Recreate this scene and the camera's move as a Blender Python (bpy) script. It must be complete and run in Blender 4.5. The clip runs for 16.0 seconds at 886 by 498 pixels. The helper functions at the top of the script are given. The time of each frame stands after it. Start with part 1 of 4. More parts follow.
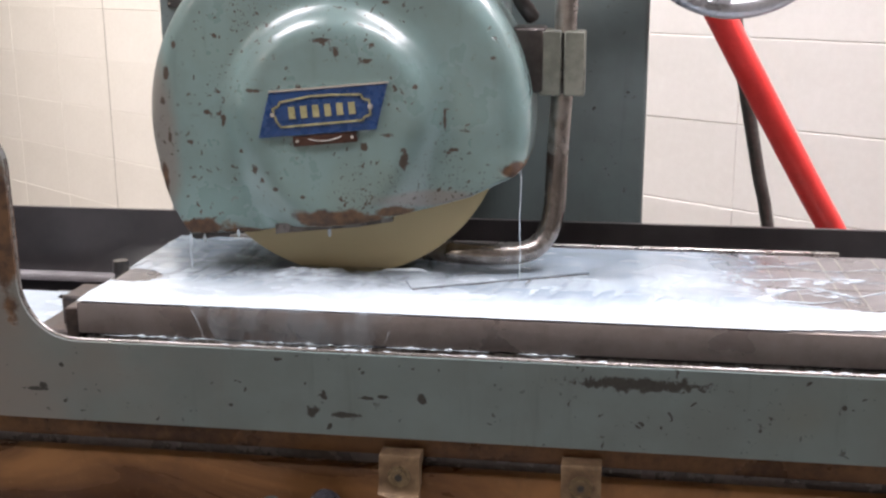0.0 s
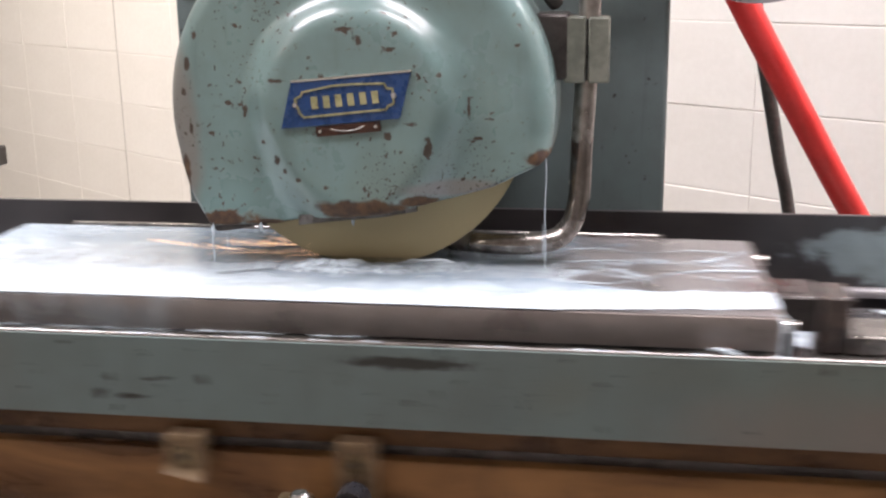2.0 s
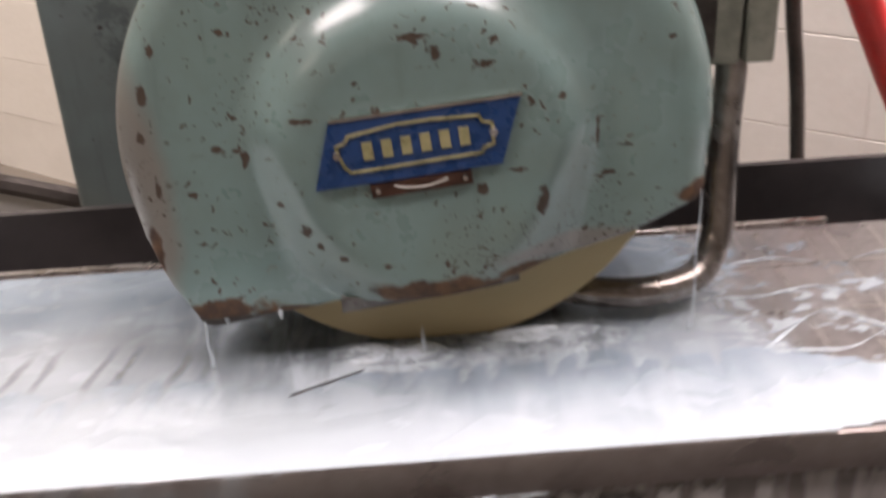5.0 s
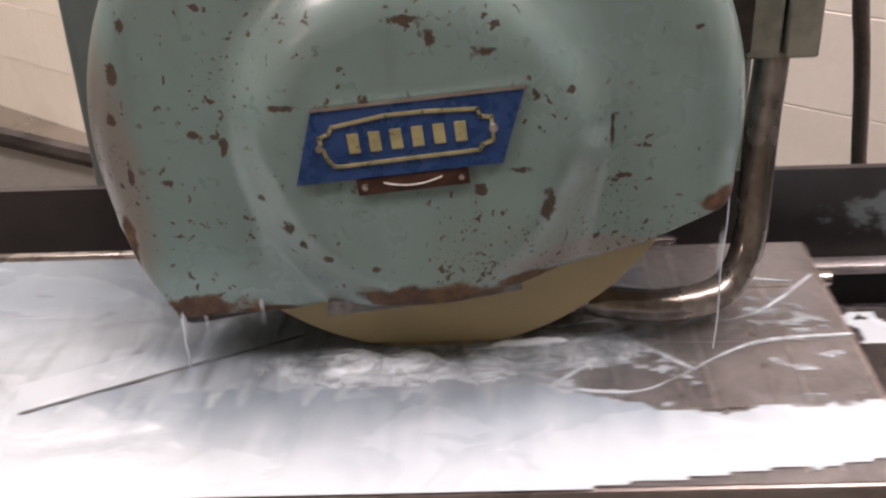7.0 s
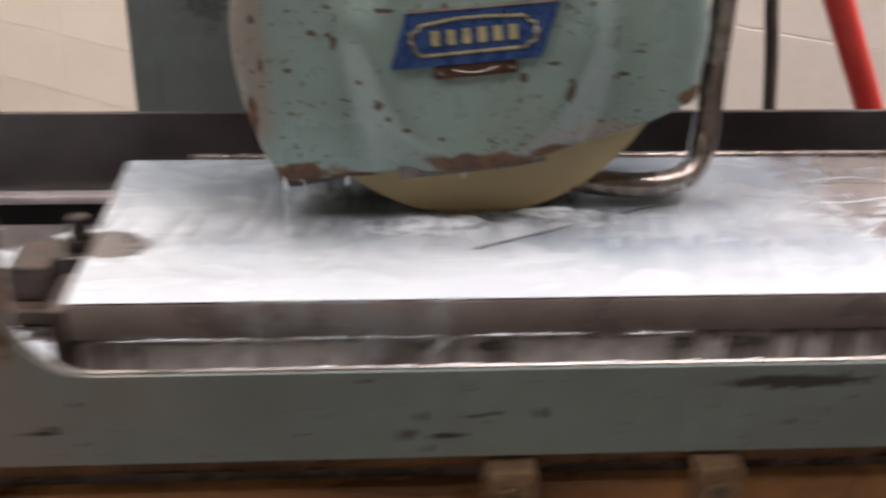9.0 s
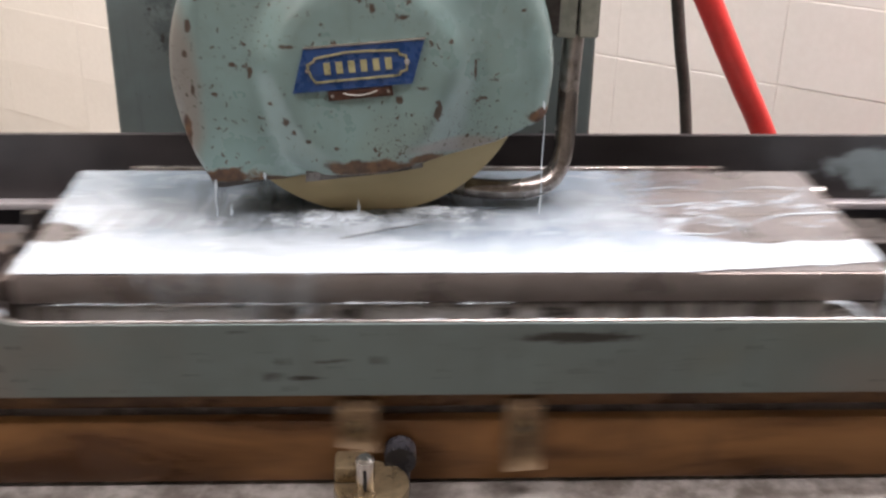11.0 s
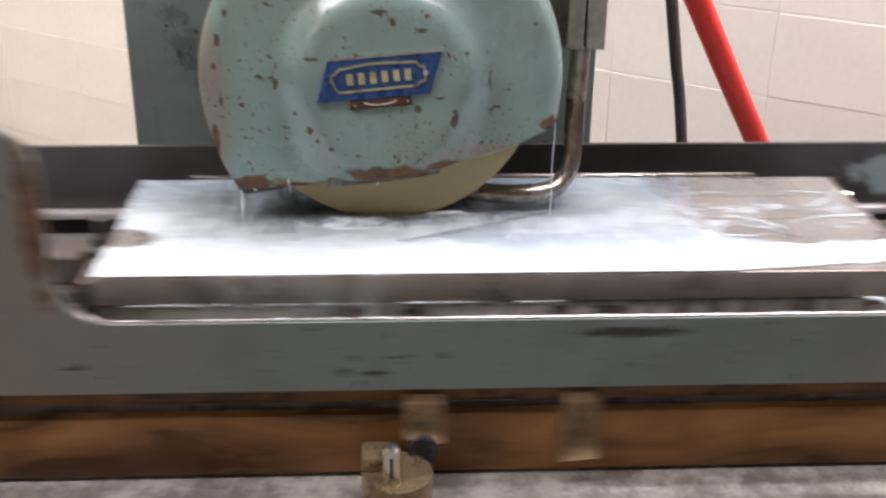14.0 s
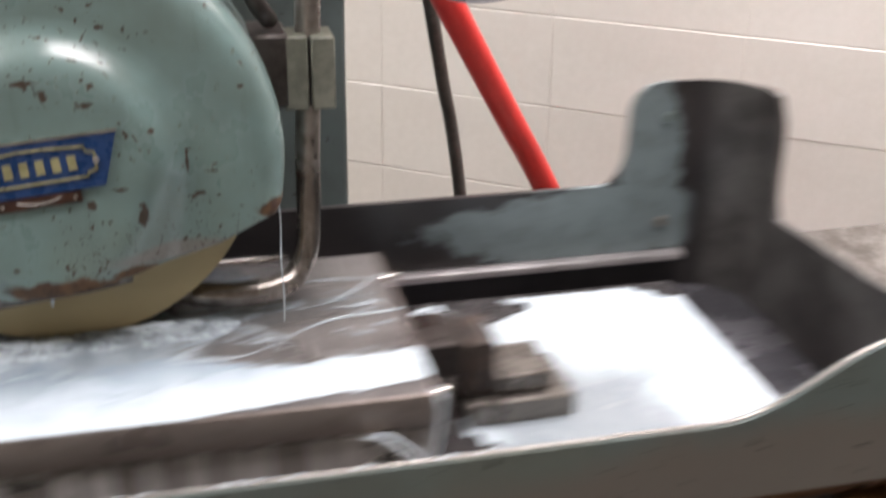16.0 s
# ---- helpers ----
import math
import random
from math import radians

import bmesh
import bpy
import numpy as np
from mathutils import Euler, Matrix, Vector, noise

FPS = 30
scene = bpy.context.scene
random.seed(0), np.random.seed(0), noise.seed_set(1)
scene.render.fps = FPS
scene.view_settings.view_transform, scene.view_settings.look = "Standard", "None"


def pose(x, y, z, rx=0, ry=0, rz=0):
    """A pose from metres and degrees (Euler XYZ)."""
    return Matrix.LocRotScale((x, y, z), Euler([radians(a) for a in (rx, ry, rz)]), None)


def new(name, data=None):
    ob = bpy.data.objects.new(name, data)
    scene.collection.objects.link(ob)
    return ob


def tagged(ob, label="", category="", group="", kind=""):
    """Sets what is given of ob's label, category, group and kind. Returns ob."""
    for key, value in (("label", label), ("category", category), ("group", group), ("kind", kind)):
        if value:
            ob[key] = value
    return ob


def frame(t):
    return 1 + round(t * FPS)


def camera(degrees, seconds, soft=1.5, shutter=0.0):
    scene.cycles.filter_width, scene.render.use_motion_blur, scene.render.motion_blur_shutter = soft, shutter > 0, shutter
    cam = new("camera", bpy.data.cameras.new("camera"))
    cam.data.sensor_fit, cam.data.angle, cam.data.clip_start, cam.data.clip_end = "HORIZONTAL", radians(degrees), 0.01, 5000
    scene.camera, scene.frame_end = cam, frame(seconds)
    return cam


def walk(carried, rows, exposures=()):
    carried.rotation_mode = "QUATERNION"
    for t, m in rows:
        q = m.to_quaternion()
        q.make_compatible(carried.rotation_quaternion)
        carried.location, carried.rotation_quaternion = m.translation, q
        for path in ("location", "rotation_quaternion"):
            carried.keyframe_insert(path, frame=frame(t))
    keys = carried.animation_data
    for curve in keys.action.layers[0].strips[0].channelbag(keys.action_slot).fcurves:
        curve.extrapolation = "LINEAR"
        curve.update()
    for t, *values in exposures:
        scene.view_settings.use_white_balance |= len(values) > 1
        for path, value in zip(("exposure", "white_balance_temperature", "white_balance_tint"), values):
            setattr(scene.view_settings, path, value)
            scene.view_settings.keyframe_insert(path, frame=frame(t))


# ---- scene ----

# ---------------------------------------------------------------- camera
cam = camera(43.2, 16.0, soft=2.4, shutter=0.7)
# seconds, eye x y z in metres, yaw, pitch, roll in degrees
PATH = [
    (0.0, 0.2891, -1.0336, 1.3848, 8.66, -14.23, -0.24),
    (0.5, 0.2864, -1.0288, 1.3817, 8.75, -14.58, -0.34),
    (1.0, 0.2816, -1.0297, 1.3852, 8.93, -14.67, -0.47),
    (1.5, 0.2771, -1.0296, 1.3849, 8.87, -14.82, -0.63),
    (2.0, 0.2705, -1.0259, 1.3825, 9.12, -14.75, -0.88),
    (2.5, 0.2653, -1.0184, 1.3715, 9.59, -15.01, -0.93),
    (3.0, 0.2423, -0.9796, 1.3685, 9.01, -16.66, -0.63),
    (3.5, 0.1457, -0.8492, 1.3541, 9.32, -18.68, -0.12),
    (3.7, 0.1008, -0.7976, 1.3926, 9.73, -20.29, -1.31),
    (4.0, 0.0296, -0.6760, 1.4496, 8.44, -25.43, -2.31),
    (4.3, -0.0144, -0.6766, 1.4778, 1.18, -28.38, -2.56),
    (4.5, -0.0399, -0.6427, 1.4973, -1.59, -29.06, -2.40),
    (4.7, -0.0343, -0.6196, 1.5190, -3.38, -29.36, -2.23),
    (5.0, -0.0215, -0.5859, 1.5297, -2.22, -28.56, -2.89),
    (5.2, -0.0119, -0.5695, 1.5326, -0.60, -28.17, -3.32),
    (7.3, 0.0282, -0.5150, 1.5117, 1.69, -30.12, -2.37),
    (7.5, 0.0285, -0.5312, 1.5130, 1.10, -30.19, -2.19),
    (7.7, 0.0266, -0.5614, 1.5120, 0.85, -30.07, -2.01),
    (8.0, -0.0084, -0.6171, 1.5137, 0.35, -29.92, -2.03),
    (8.3, -0.0615, -0.6914, 1.5116, -0.44, -28.70, -1.88),
    (8.5, -0.0970, -0.7271, 1.5092, -1.13, -28.83, -1.51),
    (8.7, -0.1077, -0.7674, 1.5025, -1.54, -27.89, -0.31),
    (9.0, -0.0995, -0.7975, 1.5090, -4.39, -27.60, 1.39),
    (9.2, -0.0881, -0.8242, 1.5078, -6.21, -27.42, 1.70),
    (11.3, 0.0376, -1.0967, 1.5727, -1.68, -23.99, 1.18),
    (11.5, 0.0108, -1.1366, 1.5788, -1.33, -22.92, 1.35),
    (12.0, -0.0555, -1.2689, 1.6296, -3.75, -20.68, 1.05),
    (12.5, -0.0881, -1.3154, 1.6333, -5.29, -20.64, 1.27),
    (13.0, -0.1027, -1.2845, 1.6274, -1.61, -20.85, 0.85),
    (13.5, -0.0560, -1.2205, 1.6185, -2.82, -21.82, 0.65),
    (14.0, -0.0045, -1.1105, 1.5759, -3.26, -24.32, 0.81),
    (14.5, 0.0610, -0.9917, 1.5640, -1.56, -25.28, 0.49),
    (14.7, 0.0860, -0.9618, 1.5541, -1.17, -25.13, -0.06),
    (15.0, 0.1025, -0.9312, 1.5597, -3.49, -24.66, 0.91),
    (15.3, 0.1293, -0.9278, 1.5533, -6.03, -23.95, 1.08),
    (15.5, 0.1344, -0.9059, 1.5674, -8.72, -24.70, 1.72),
    (15.7, 0.1382, -0.8812, 1.5639, -11.08, -25.12, 1.62),
    (16.0, 0.1129, -0.8242, 1.5761, -13.98, -25.03, 1.06),
]

# seconds, stops, kelvin, tint
EXPOSURES = [
    (0.0, -0.19, 6200, 10), (2.5, -0.13, 6300, 10), (3.5, -0.2, 6350, 11), (4.5, -0.72, 6750, 13), (5.2, -0.6, 6900, 15), (7.3, -0.66, 7100, 17), (8.5, -0.66, 6900, 14),
    (9.2, -0.7, 6950, 14), (11.5, -0.25, 6500, 10), (12.5, -0.2, 6650, 10), (14.0, -0.25, 6500, 10), (15.0, -0.43, 6450, 8), (15.5, -0.5, 6500, 8), (16.0, -0.47, 6500, 7)]
walk(cam, [(t, pose(x, y, z, 90 + pitch, 0, yaw) @ pose(0, 0, 0, 0, 0, roll)) for t, x, y, z, yaw, pitch, roll in PATH], EXPOSURES)

# ---------------------------------------------------------------- world and lamps
world = bpy.data.worlds.new("world")
world.use_nodes = True
scene.world = world
world.node_tree.nodes["Background"].inputs[0].default_value = (0.9, 0.95, 1.0, 1)
world.node_tree.nodes["Background"].inputs[1].default_value = 0.05

CEILING = 3.0
# first two inferred from guard highlights; the rest added to brighten walls and panel
LAMPS = [(-1.35, -0.4, 52), (0.75, -0.35, 38), (-2.4, 1.9, 86), (1.8, 0.7, 134), (-0.6, 1.45, 50), (-3.6, -2.6, 45)]
for x, y, watts in LAMPS:
    lamp = bpy.data.lights.new("unseen_light", "AREA")
    lamp.shape, lamp.size, lamp.size_y, lamp.energy = "RECTANGLE", 1.15, 0.34, watts
    lamp.color = (1.0, 0.9, 0.8) if x < -2 else (1.0, 0.915, 0.965)
    ob = new("unseen_light", lamp)
    ob.matrix_world = pose(x, y, CEILING - 0.075)

# ---------------------------------------------------------------- drawing units
# The machine is drawn in units of 2 m with its chuck top at height 1; part() turns them into metres.
K, CHUCK_TOP = 2.0, 1.05


def w(x, y, z):
    return Vector((K * x, K * y, K * (z - 1.0) + CHUCK_TOP))


def thing(name, at, label, category, group="", kind=""):
    ob = new(name)
    ob.location = w(*at)
    ob.empty_display_size = 0.05
    ob["base"] = list(at)
    return tagged(ob, label, category, group, kind)


def root(ob):
    while ob.parent:
        ob = ob.parent
    return ob


def part(name, bm, material, parent, label="", smooth=True, kind=""):
    base = list(root(parent)["base"])
    for v in bm.verts:
        v.co = Vector((K * (v.co.x - base[0]), K * (v.co.y - base[1]), K * (v.co.z - base[2])))
    bmesh.ops.recalc_face_normals(bm, faces=bm.faces)
    me = bpy.data.meshes.new(name)
    bm.to_mesh(me)
    bm.free()
    me.materials.append(material)
    if smooth:
        me.polygons.foreach_set("use_smooth", [True] * len(me.polygons))
        me.set_sharp_from_angle(angle=radians(38))
    ob = new(name, me)
    ob.parent = parent
    return tagged(ob, label, kind=kind)


def box(bm, x0, x1, y0, y1, z0, z1, bevel=0.0, seg=1):
    m = Matrix.LocRotScale(((x0 + x1) / 2, (y0 + y1) / 2, (z0 + z1) / 2), None, (x1 - x0, y1 - y0, z1 - z0))
    made = bmesh.ops.create_cube(bm, size=1, matrix=m)["verts"]
    if bevel:
        edges = list({e for v in made for e in v.link_edges})
        bmesh.ops.bevel(bm, geom=edges, offset=bevel, segments=seg, affect="EDGES", profile=0.5)
    return bm


def rod(bm, a, b, r, r2=None, seg=20):
    a, b = Vector(a), Vector(b)
    d = b - a
    m = Matrix.Translation((a + b) / 2) @ d.to_track_quat("Z", "Y").to_matrix().to_4x4()
    bmesh.ops.create_cone(bm, cap_ends=True, segments=seg, radius1=r, radius2=r if r2 is None else r2, depth=d.length, matrix=m)
    return bm


def smooth_path(points, n=8):
    """Catmull-Rom through the points."""
    p = [Vector(q) for q in points]
    p = [2 * p[0] - p[1]] + p + [2 * p[-1] - p[-2]]
    out = []
    for i in range(1, len(p) - 2):
        for k in range(n):
            t = k / n
            out.append(0.5 * (2 * p[i] + (p[i + 1] - p[i - 1]) * t + (2 * p[i - 1] - 5 * p[i] + 4 * p[i + 1] - p[i + 2]) * t * t
                              + (3 * p[i] - p[i - 1] - 3 * p[i + 1] + p[i + 2]) * t ** 3))
    return out + [p[-2]]


def tube(bm, points, r, seg=14):
    up, rings = Vector((0.13, 0.97, 0.2)), []
    for i, p in enumerate(points):
        d = (points[min(i + 1, len(points) - 1)] - points[max(i - 1, 0)]).normalized()
        a = d.cross(up).normalized()
        b = d.cross(a)
        radius = r(i / (len(points) - 1)) if callable(r) else r
        rings.append([bm.verts.new(p + radius * (math.cos(2 * math.pi * k / seg) * a + math.sin(2 * math.pi * k / seg) * b)) for k in range(seg)])
    for u, v in zip(rings, rings[1:]):
        for k in range(seg):
            bm.faces.new((u[k], u[(k + 1) % seg], v[(k + 1) % seg], v[k]))
    bm.faces.new(rings[0])
    bm.faces.new(rings[-1])
    return bm


def slab(bm, outline, y0, y1):
    """An outline in x and z, pulled through from y0 to y1."""
    f = [bm.verts.new((x, y0, z)) for x, z in outline]
    b = [bm.verts.new((x, y1, z)) for x, z in outline]
    bm.faces.new(f)
    bm.faces.new(b[::-1])
    for i in range(len(f)):
        j = (i + 1) % len(f)
        bm.faces.new((f[i], b[i], b[j], f[j]))
    return bm


def plan_slab(bm, outline, z0, z1):
    """An outline in x and y, pulled up from z0 to z1."""
    f = [bm.verts.new((x, y, z0)) for x, y in outline]
    b = [bm.verts.new((x, y, z1)) for x, y in outline]
    bm.faces.new(f)
    bm.faces.new(b[::-1])
    for i in range(len(f)):
        j = (i + 1) % len(f)
        bm.faces.new((f[i], b[i], b[j], f[j]))
    return bm


# ---------------------------------------------------------------- materials
class Nodes:
    """A short way to write a node material."""

    def __init__(self, name):
        self.m = bpy.data.materials.new(name)
        self.m.use_nodes = True
        self.t = self.m.node_tree
        self.p = self.t.nodes["Principled BSDF"]
        self.xyz = self.add("ShaderNodeTexCoord").outputs["Object"]

    def add(self, kind, **inputs):
        n = self.t.nodes.new(kind)
        for k, v in inputs.items():
            self.put(n, k.replace("_", " "), v)
        return n

    def put(self, n, key, value):
        s = n.inputs[int(key[1:])] if key[0] == "i" and key[1:].isdigit() else n.inputs[key]
        if isinstance(value, bpy.types.NodeSocket):
            self.t.links.new(value, s)
        else:
            s.default_value = value

    def noise(self, scale, detail=4.0, rough=0.6, at=None, distortion=0.0):
        n = self.add("ShaderNodeTexNoise", Scale=scale, Detail=detail, Roughness=rough, Distortion=distortion)
        self.put(n, "Vector", at or self.xyz)
        return n.outputs["Fac"]

    def stretch(self, x, y, z):
        return self.add("ShaderNodeMapping", Vector=self.xyz, Scale=(x, y, z)).outputs[0]

    def ramp(self, value, lo, hi, a=0.0, b=1.0):
        n = self.add("ShaderNodeMapRange", Value=value)
        n.interpolation_type = "SMOOTHSTEP"
        for k, v in zip(("From Min", "From Max", "To Min", "To Max"), (lo, hi, a, b)):
            n.inputs[k].default_value = v
        return n.outputs[0]

    def mix(self, fac, a, b):
        n = self.t.nodes.new("ShaderNodeMix")
        n.data_type = "RGBA"
        for s, v in ((n.inputs[0], fac), (n.inputs[6], a), (n.inputs[7], b)):
            if isinstance(v, bpy.types.NodeSocket):
                self.t.links.new(v, s)
            else:
                s.default_value = (*v, 1) if isinstance(v, tuple) else v
        return n.outputs[2]

    def calc(self, op, a, b=0.0):
        n = self.t.nodes.new("ShaderNodeMath")
        n.operation = op
        for s, v in zip(n.inputs, (a, b)):
            if isinstance(v, bpy.types.NodeSocket):
                self.t.links.new(v, s)
            else:
                s.default_value = v
        return n.outputs[0]

    def spot(self, cx, cz, rx, rz, wobble, soft=0.3):
        """One where x and z lie in a ragged ellipse, else nought; in metres from the thing's base."""
        m = self.add("ShaderNodeMapping", Vector=self.xyz, Location=(-cx / rx, 0, -cz / rz), Scale=(1 / rx, 0, 1 / rz)).outputs[0]
        s = self.t.nodes.new("ShaderNodeVectorMath")
        s.operation = "LENGTH"
        self.t.links.new(m, s.inputs[0])
        d = self.calc("ADD", s.outputs["Value"], wobble)
        return self.ramp(d, 1.0 + soft / 2, 1.0 - soft / 2)

    def bump(self, height, strength, distance=0.001, more=None):
        n = self.add("ShaderNodeBump", Height=height, Strength=strength, Distance=distance)
        if more:
            self.put(n, "Normal", more)
        return n.outputs[0]

    def done(self, color, rough, metal=0.0, normal=None, **more):
        p = self.p
        for k, v in (("Base Color", color), ("Roughness", rough), ("Metallic", metal), ("Normal", normal), *more.items()):
            if v is not None:
                self.put(p, k.replace("_", " "), (*v, 1) if isinstance(v, tuple) and len(v) == 3 else v)
        return self.m


def plain(name, a, b, rough=0.5, metal=0.0, scale=14.0, bump=0.15, grain=160.0, spread=0.12, **more):
    """Two tones in large stains and fine grain, with uneven gloss and a fine relief."""
    n = Nodes(name)
    stain, fine = n.noise(scale, 5), n.noise(grain, 3)
    tone = n.calc("ADD", n.calc("MULTIPLY", stain, 0.7), n.calc("MULTIPLY", fine, 0.3))
    color = n.mix(n.ramp(tone, 0.36, 0.64), a, b)
    gloss = n.ramp(stain, 0.3, 0.7, rough - spread, rough + spread)
    return n.done(color, gloss, metal, n.bump(fine, bump), **more)


def chipped_paint(name, paint, dull, under, spots, base, rusts=(), rough=0.36, chip=0.69, size=75.0, coat=0.0, grime_and_reflection=(), stains=()):
    """Old machine paint: cloudy, chipped by chance and in known places, rusty where given."""
    n = Nodes(name)
    cloud, fine = n.noise(9, 5), n.noise(240, 2)
    color = n.mix(n.ramp(cloud, 0.3, 0.72), paint, dull)
    color = n.mix(n.ramp(n.noise(3.2, 3), 0.48, 0.7, 0, 0.45), color, (dull[0] * 1.2, dull[1] * 1.04, dull[2] * 0.86))
    streak = n.noise(7, 4, at=n.stretch(9, 9, 0.9))
    color = n.mix(n.ramp(streak, 0.56, 0.8, 0, 0.35), color, tuple(c * 0.55 for c in dull))
    haze = n.calc("MULTIPLY", n.calc("SUBTRACT", n.noise(6, 4), 0.5), 1.2)
    # soft brown patches: grime on the guard, a painted reflection on the panel
    for cx, cz, rx, rz in grime_and_reflection:
        m = n.spot(K * (cx - base[0]), K * (cz - base[2]), K * rx, K * rz, haze, 0.7)
        color = n.mix(n.calc("MULTIPLY", m, 0.8), color, n.mix(cloud, (0.15, 0.13, 0.112), (0.21, 0.18, 0.155)))
    smudge = n.calc("MULTIPLY", n.calc("SUBTRACT", n.noise(60, 5, 0.75), 0.5), 6.0)
    for cx, cz, rx, rz in stains:
        m = n.spot(K * (cx - base[0]), K * (cz - base[2]), K * rx, K * rz, smudge, 1.2)
        color = n.mix(n.calc("MULTIPLY", m, 0.6), color, tuple(c * 0.35 for c in dull))
    chance = n.ramp(n.noise(size, 2.5, 0.5, distortion=0.4), chip, chip + 0.025)
    speck = n.ramp(n.noise(size * 2.3, 2.0, 0.5, distortion=0.6), chip + 0.012, chip + 0.03)
    thin = n.ramp(n.noise(14, 3), 0.42, 0.54)
    sparse = n.ramp(n.noise(8, 2), 0.5, 0.6)
    chance = n.calc("MAXIMUM", chance, n.calc("MULTIPLY", speck, sparse))
    bare = n.calc("MULTIPLY", chance, thin)
    wobble = n.calc("MULTIPLY", n.calc("SUBTRACT", n.noise(150, 4, 0.75), 0.5), 3.2)
    for cx, cz, rx, rz in spots:
        m = n.spot(K * (cx - base[0]), K * (cz - base[2]), K * rx * 0.75, K * rz * 0.75, wobble)
        bare = n.calc("MAXIMUM", bare, m)
    rust = None
    waver = n.calc("MULTIPLY", n.calc("SUBTRACT", n.noise(45, 5, 0.65), 0.5), 2.2)
    for cx, cz, rx, rz in rusts:
        m = n.spot(K * (cx - base[0]), K * (cz - base[2]), K * rx, K * rz, waver, 0.5)
        rust = m if rust is None else n.calc("MAXIMUM", rust, m)
    brown = n.mix(fine, under, tuple(c * 2.2 for c in under))
    color = n.mix(bare, color, brown)
    gloss = n.ramp(cloud, 0.3, 0.7, rough - 0.06, rough + 0.1)
    hollow = bare
    if rust is not None:
        red = n.mix(n.ramp(n.noise(60, 4), 0.35, 0.65), (0.045, 0.022, 0.012), (0.125, 0.066, 0.028))
        color = n.mix(rust, color, red)
        hollow = n.calc("MAXIMUM", bare, rust)
    gloss = n.calc("ADD", gloss, n.calc("MULTIPLY", hollow, 0.35))
    relief = n.bump(n.calc("SUBTRACT", 1.0, hollow), 0.5, 0.0012, n.bump(n.noise(35, 2), 0.12, 0.004))
    return n.done(color, gloss, 0.0, relief, Coat_Weight=n.calc("MULTIPLY", n.calc("SUBTRACT", 1.0, hollow), coat), Coat_Roughness=0.17)


GREEN, GREEN_DULL, BARE = (0.17, 0.256, 0.246), (0.138, 0.194, 0.18), (0.035, 0.024, 0.016)
GUARD_BASE, PANEL_BASE = (0.0, 0.09, 1.0235), (0.0, -0.0395, 0.9516)
GUARD_CHIPS = [
    (-0.094, 1.112, 0.0026, 0.0045), (-0.097, 1.097, 0.0019, 0.0026), (-0.089, 1.127, 0.0016, 0.0026), (-0.094, 1.078, 0.0013, 0.0045),
    (-0.072, 1.091, 0.0026, 0.0016), (-0.063, 1.087, 0.0016, 0.0045), (-0.042, 1.104, 0.0052, 0.0013), (-0.083, 1.075, 0.0029, 0.0016),
    (-0.052, 1.071, 0.0019, 0.0016), (-0.044, 1.062, 0.0029, 0.0029), (-0.040, 1.056, 0.0019, 0.0019), (0.038, 1.069, 0.0029, 0.0071),
    (0.062, 1.073, 0.0039, 0.0013), (0.083, 1.121, 0.0016, 0.0013), (0.017, 1.076, 0.0029, 0.0023), (0.029, 1.082, 0.0039, 0.0013),
    (-0.005, 1.130, 0.0071, 0.0019), (0.003, 1.125, 0.0023, 0.0032), (0.019, 1.120, 0.0035, 0.0016), (0.044, 1.107, 0.0016, 0.0016),
    (0.058, 1.089, 0.0010, 0.0077), (-0.032, 1.052, 0.0023, 0.0019), (-0.017, 1.048, 0.0019, 0.0013)]
GUARD_RUST = [(0.001, 1.0362, 0.024, 0.0052), (-0.079, 1.0272, 0.019, 0.0042), (0.0962, 1.0628, 0.0085, 0.0042), (-0.05, 1.0258, 0.022, 0.0016), (0.031, 1.0405, 0.009, 0.0026), (-0.0985, 1.05, 0.0022, 0.014)]
PANEL_CHIPS = [
    (-0.230, 0.969, 0.0079, 0.0012), (-0.078, 0.964, 0.0086, 0.0018), (-0.041, 0.974, 0.0032, 0.0032), (-0.093, 0.965, 0.0032, 0.0036),
    (-0.059, 0.974, 0.0043, 0.0011), (-0.109, 0.990, 0.0032, 0.0014), (-0.068, 0.973, 0.0050, 0.0011), (-0.133, 0.966, 0.0018, 0.0011),
    (0.145, 0.980, 0.0014, 0.0014), (-0.227, 0.971, 0.0029, 0.0021), (0.058, 0.9862, 0.037, 0.0042)]
PANEL_RUST = [(-0.2405, 1.05, 0.006, 0.04), (0.43, 1.03, 0.05, 0.003)]

paint_guard = chipped_paint("guard_paint", GREEN, GREEN_DULL, BARE, GUARD_CHIPS, GUARD_BASE, GUARD_RUST, rough=0.3, chip=0.642, size=165, coat=0.55, grime_and_reflection=[(-0.102, 1.075, 0.011, 0.05), (0.05, 1.047, 0.03, 0.005)])
# the panel's left brown patch paints in a warm reflection of the room
paint_panel = chipped_paint("panel_paint", (0.145, 0.187, 0.184), (0.12, 0.147, 0.14), (0.02, 0.02, 0.017), PANEL_CHIPS, PANEL_BASE, PANEL_RUST, rough=0.36, chip=0.675, size=100, grime_and_reflection=[(-0.36, 1.0, 0.17, 0.11), (0.4, 0.96, 0.2, 0.03)])
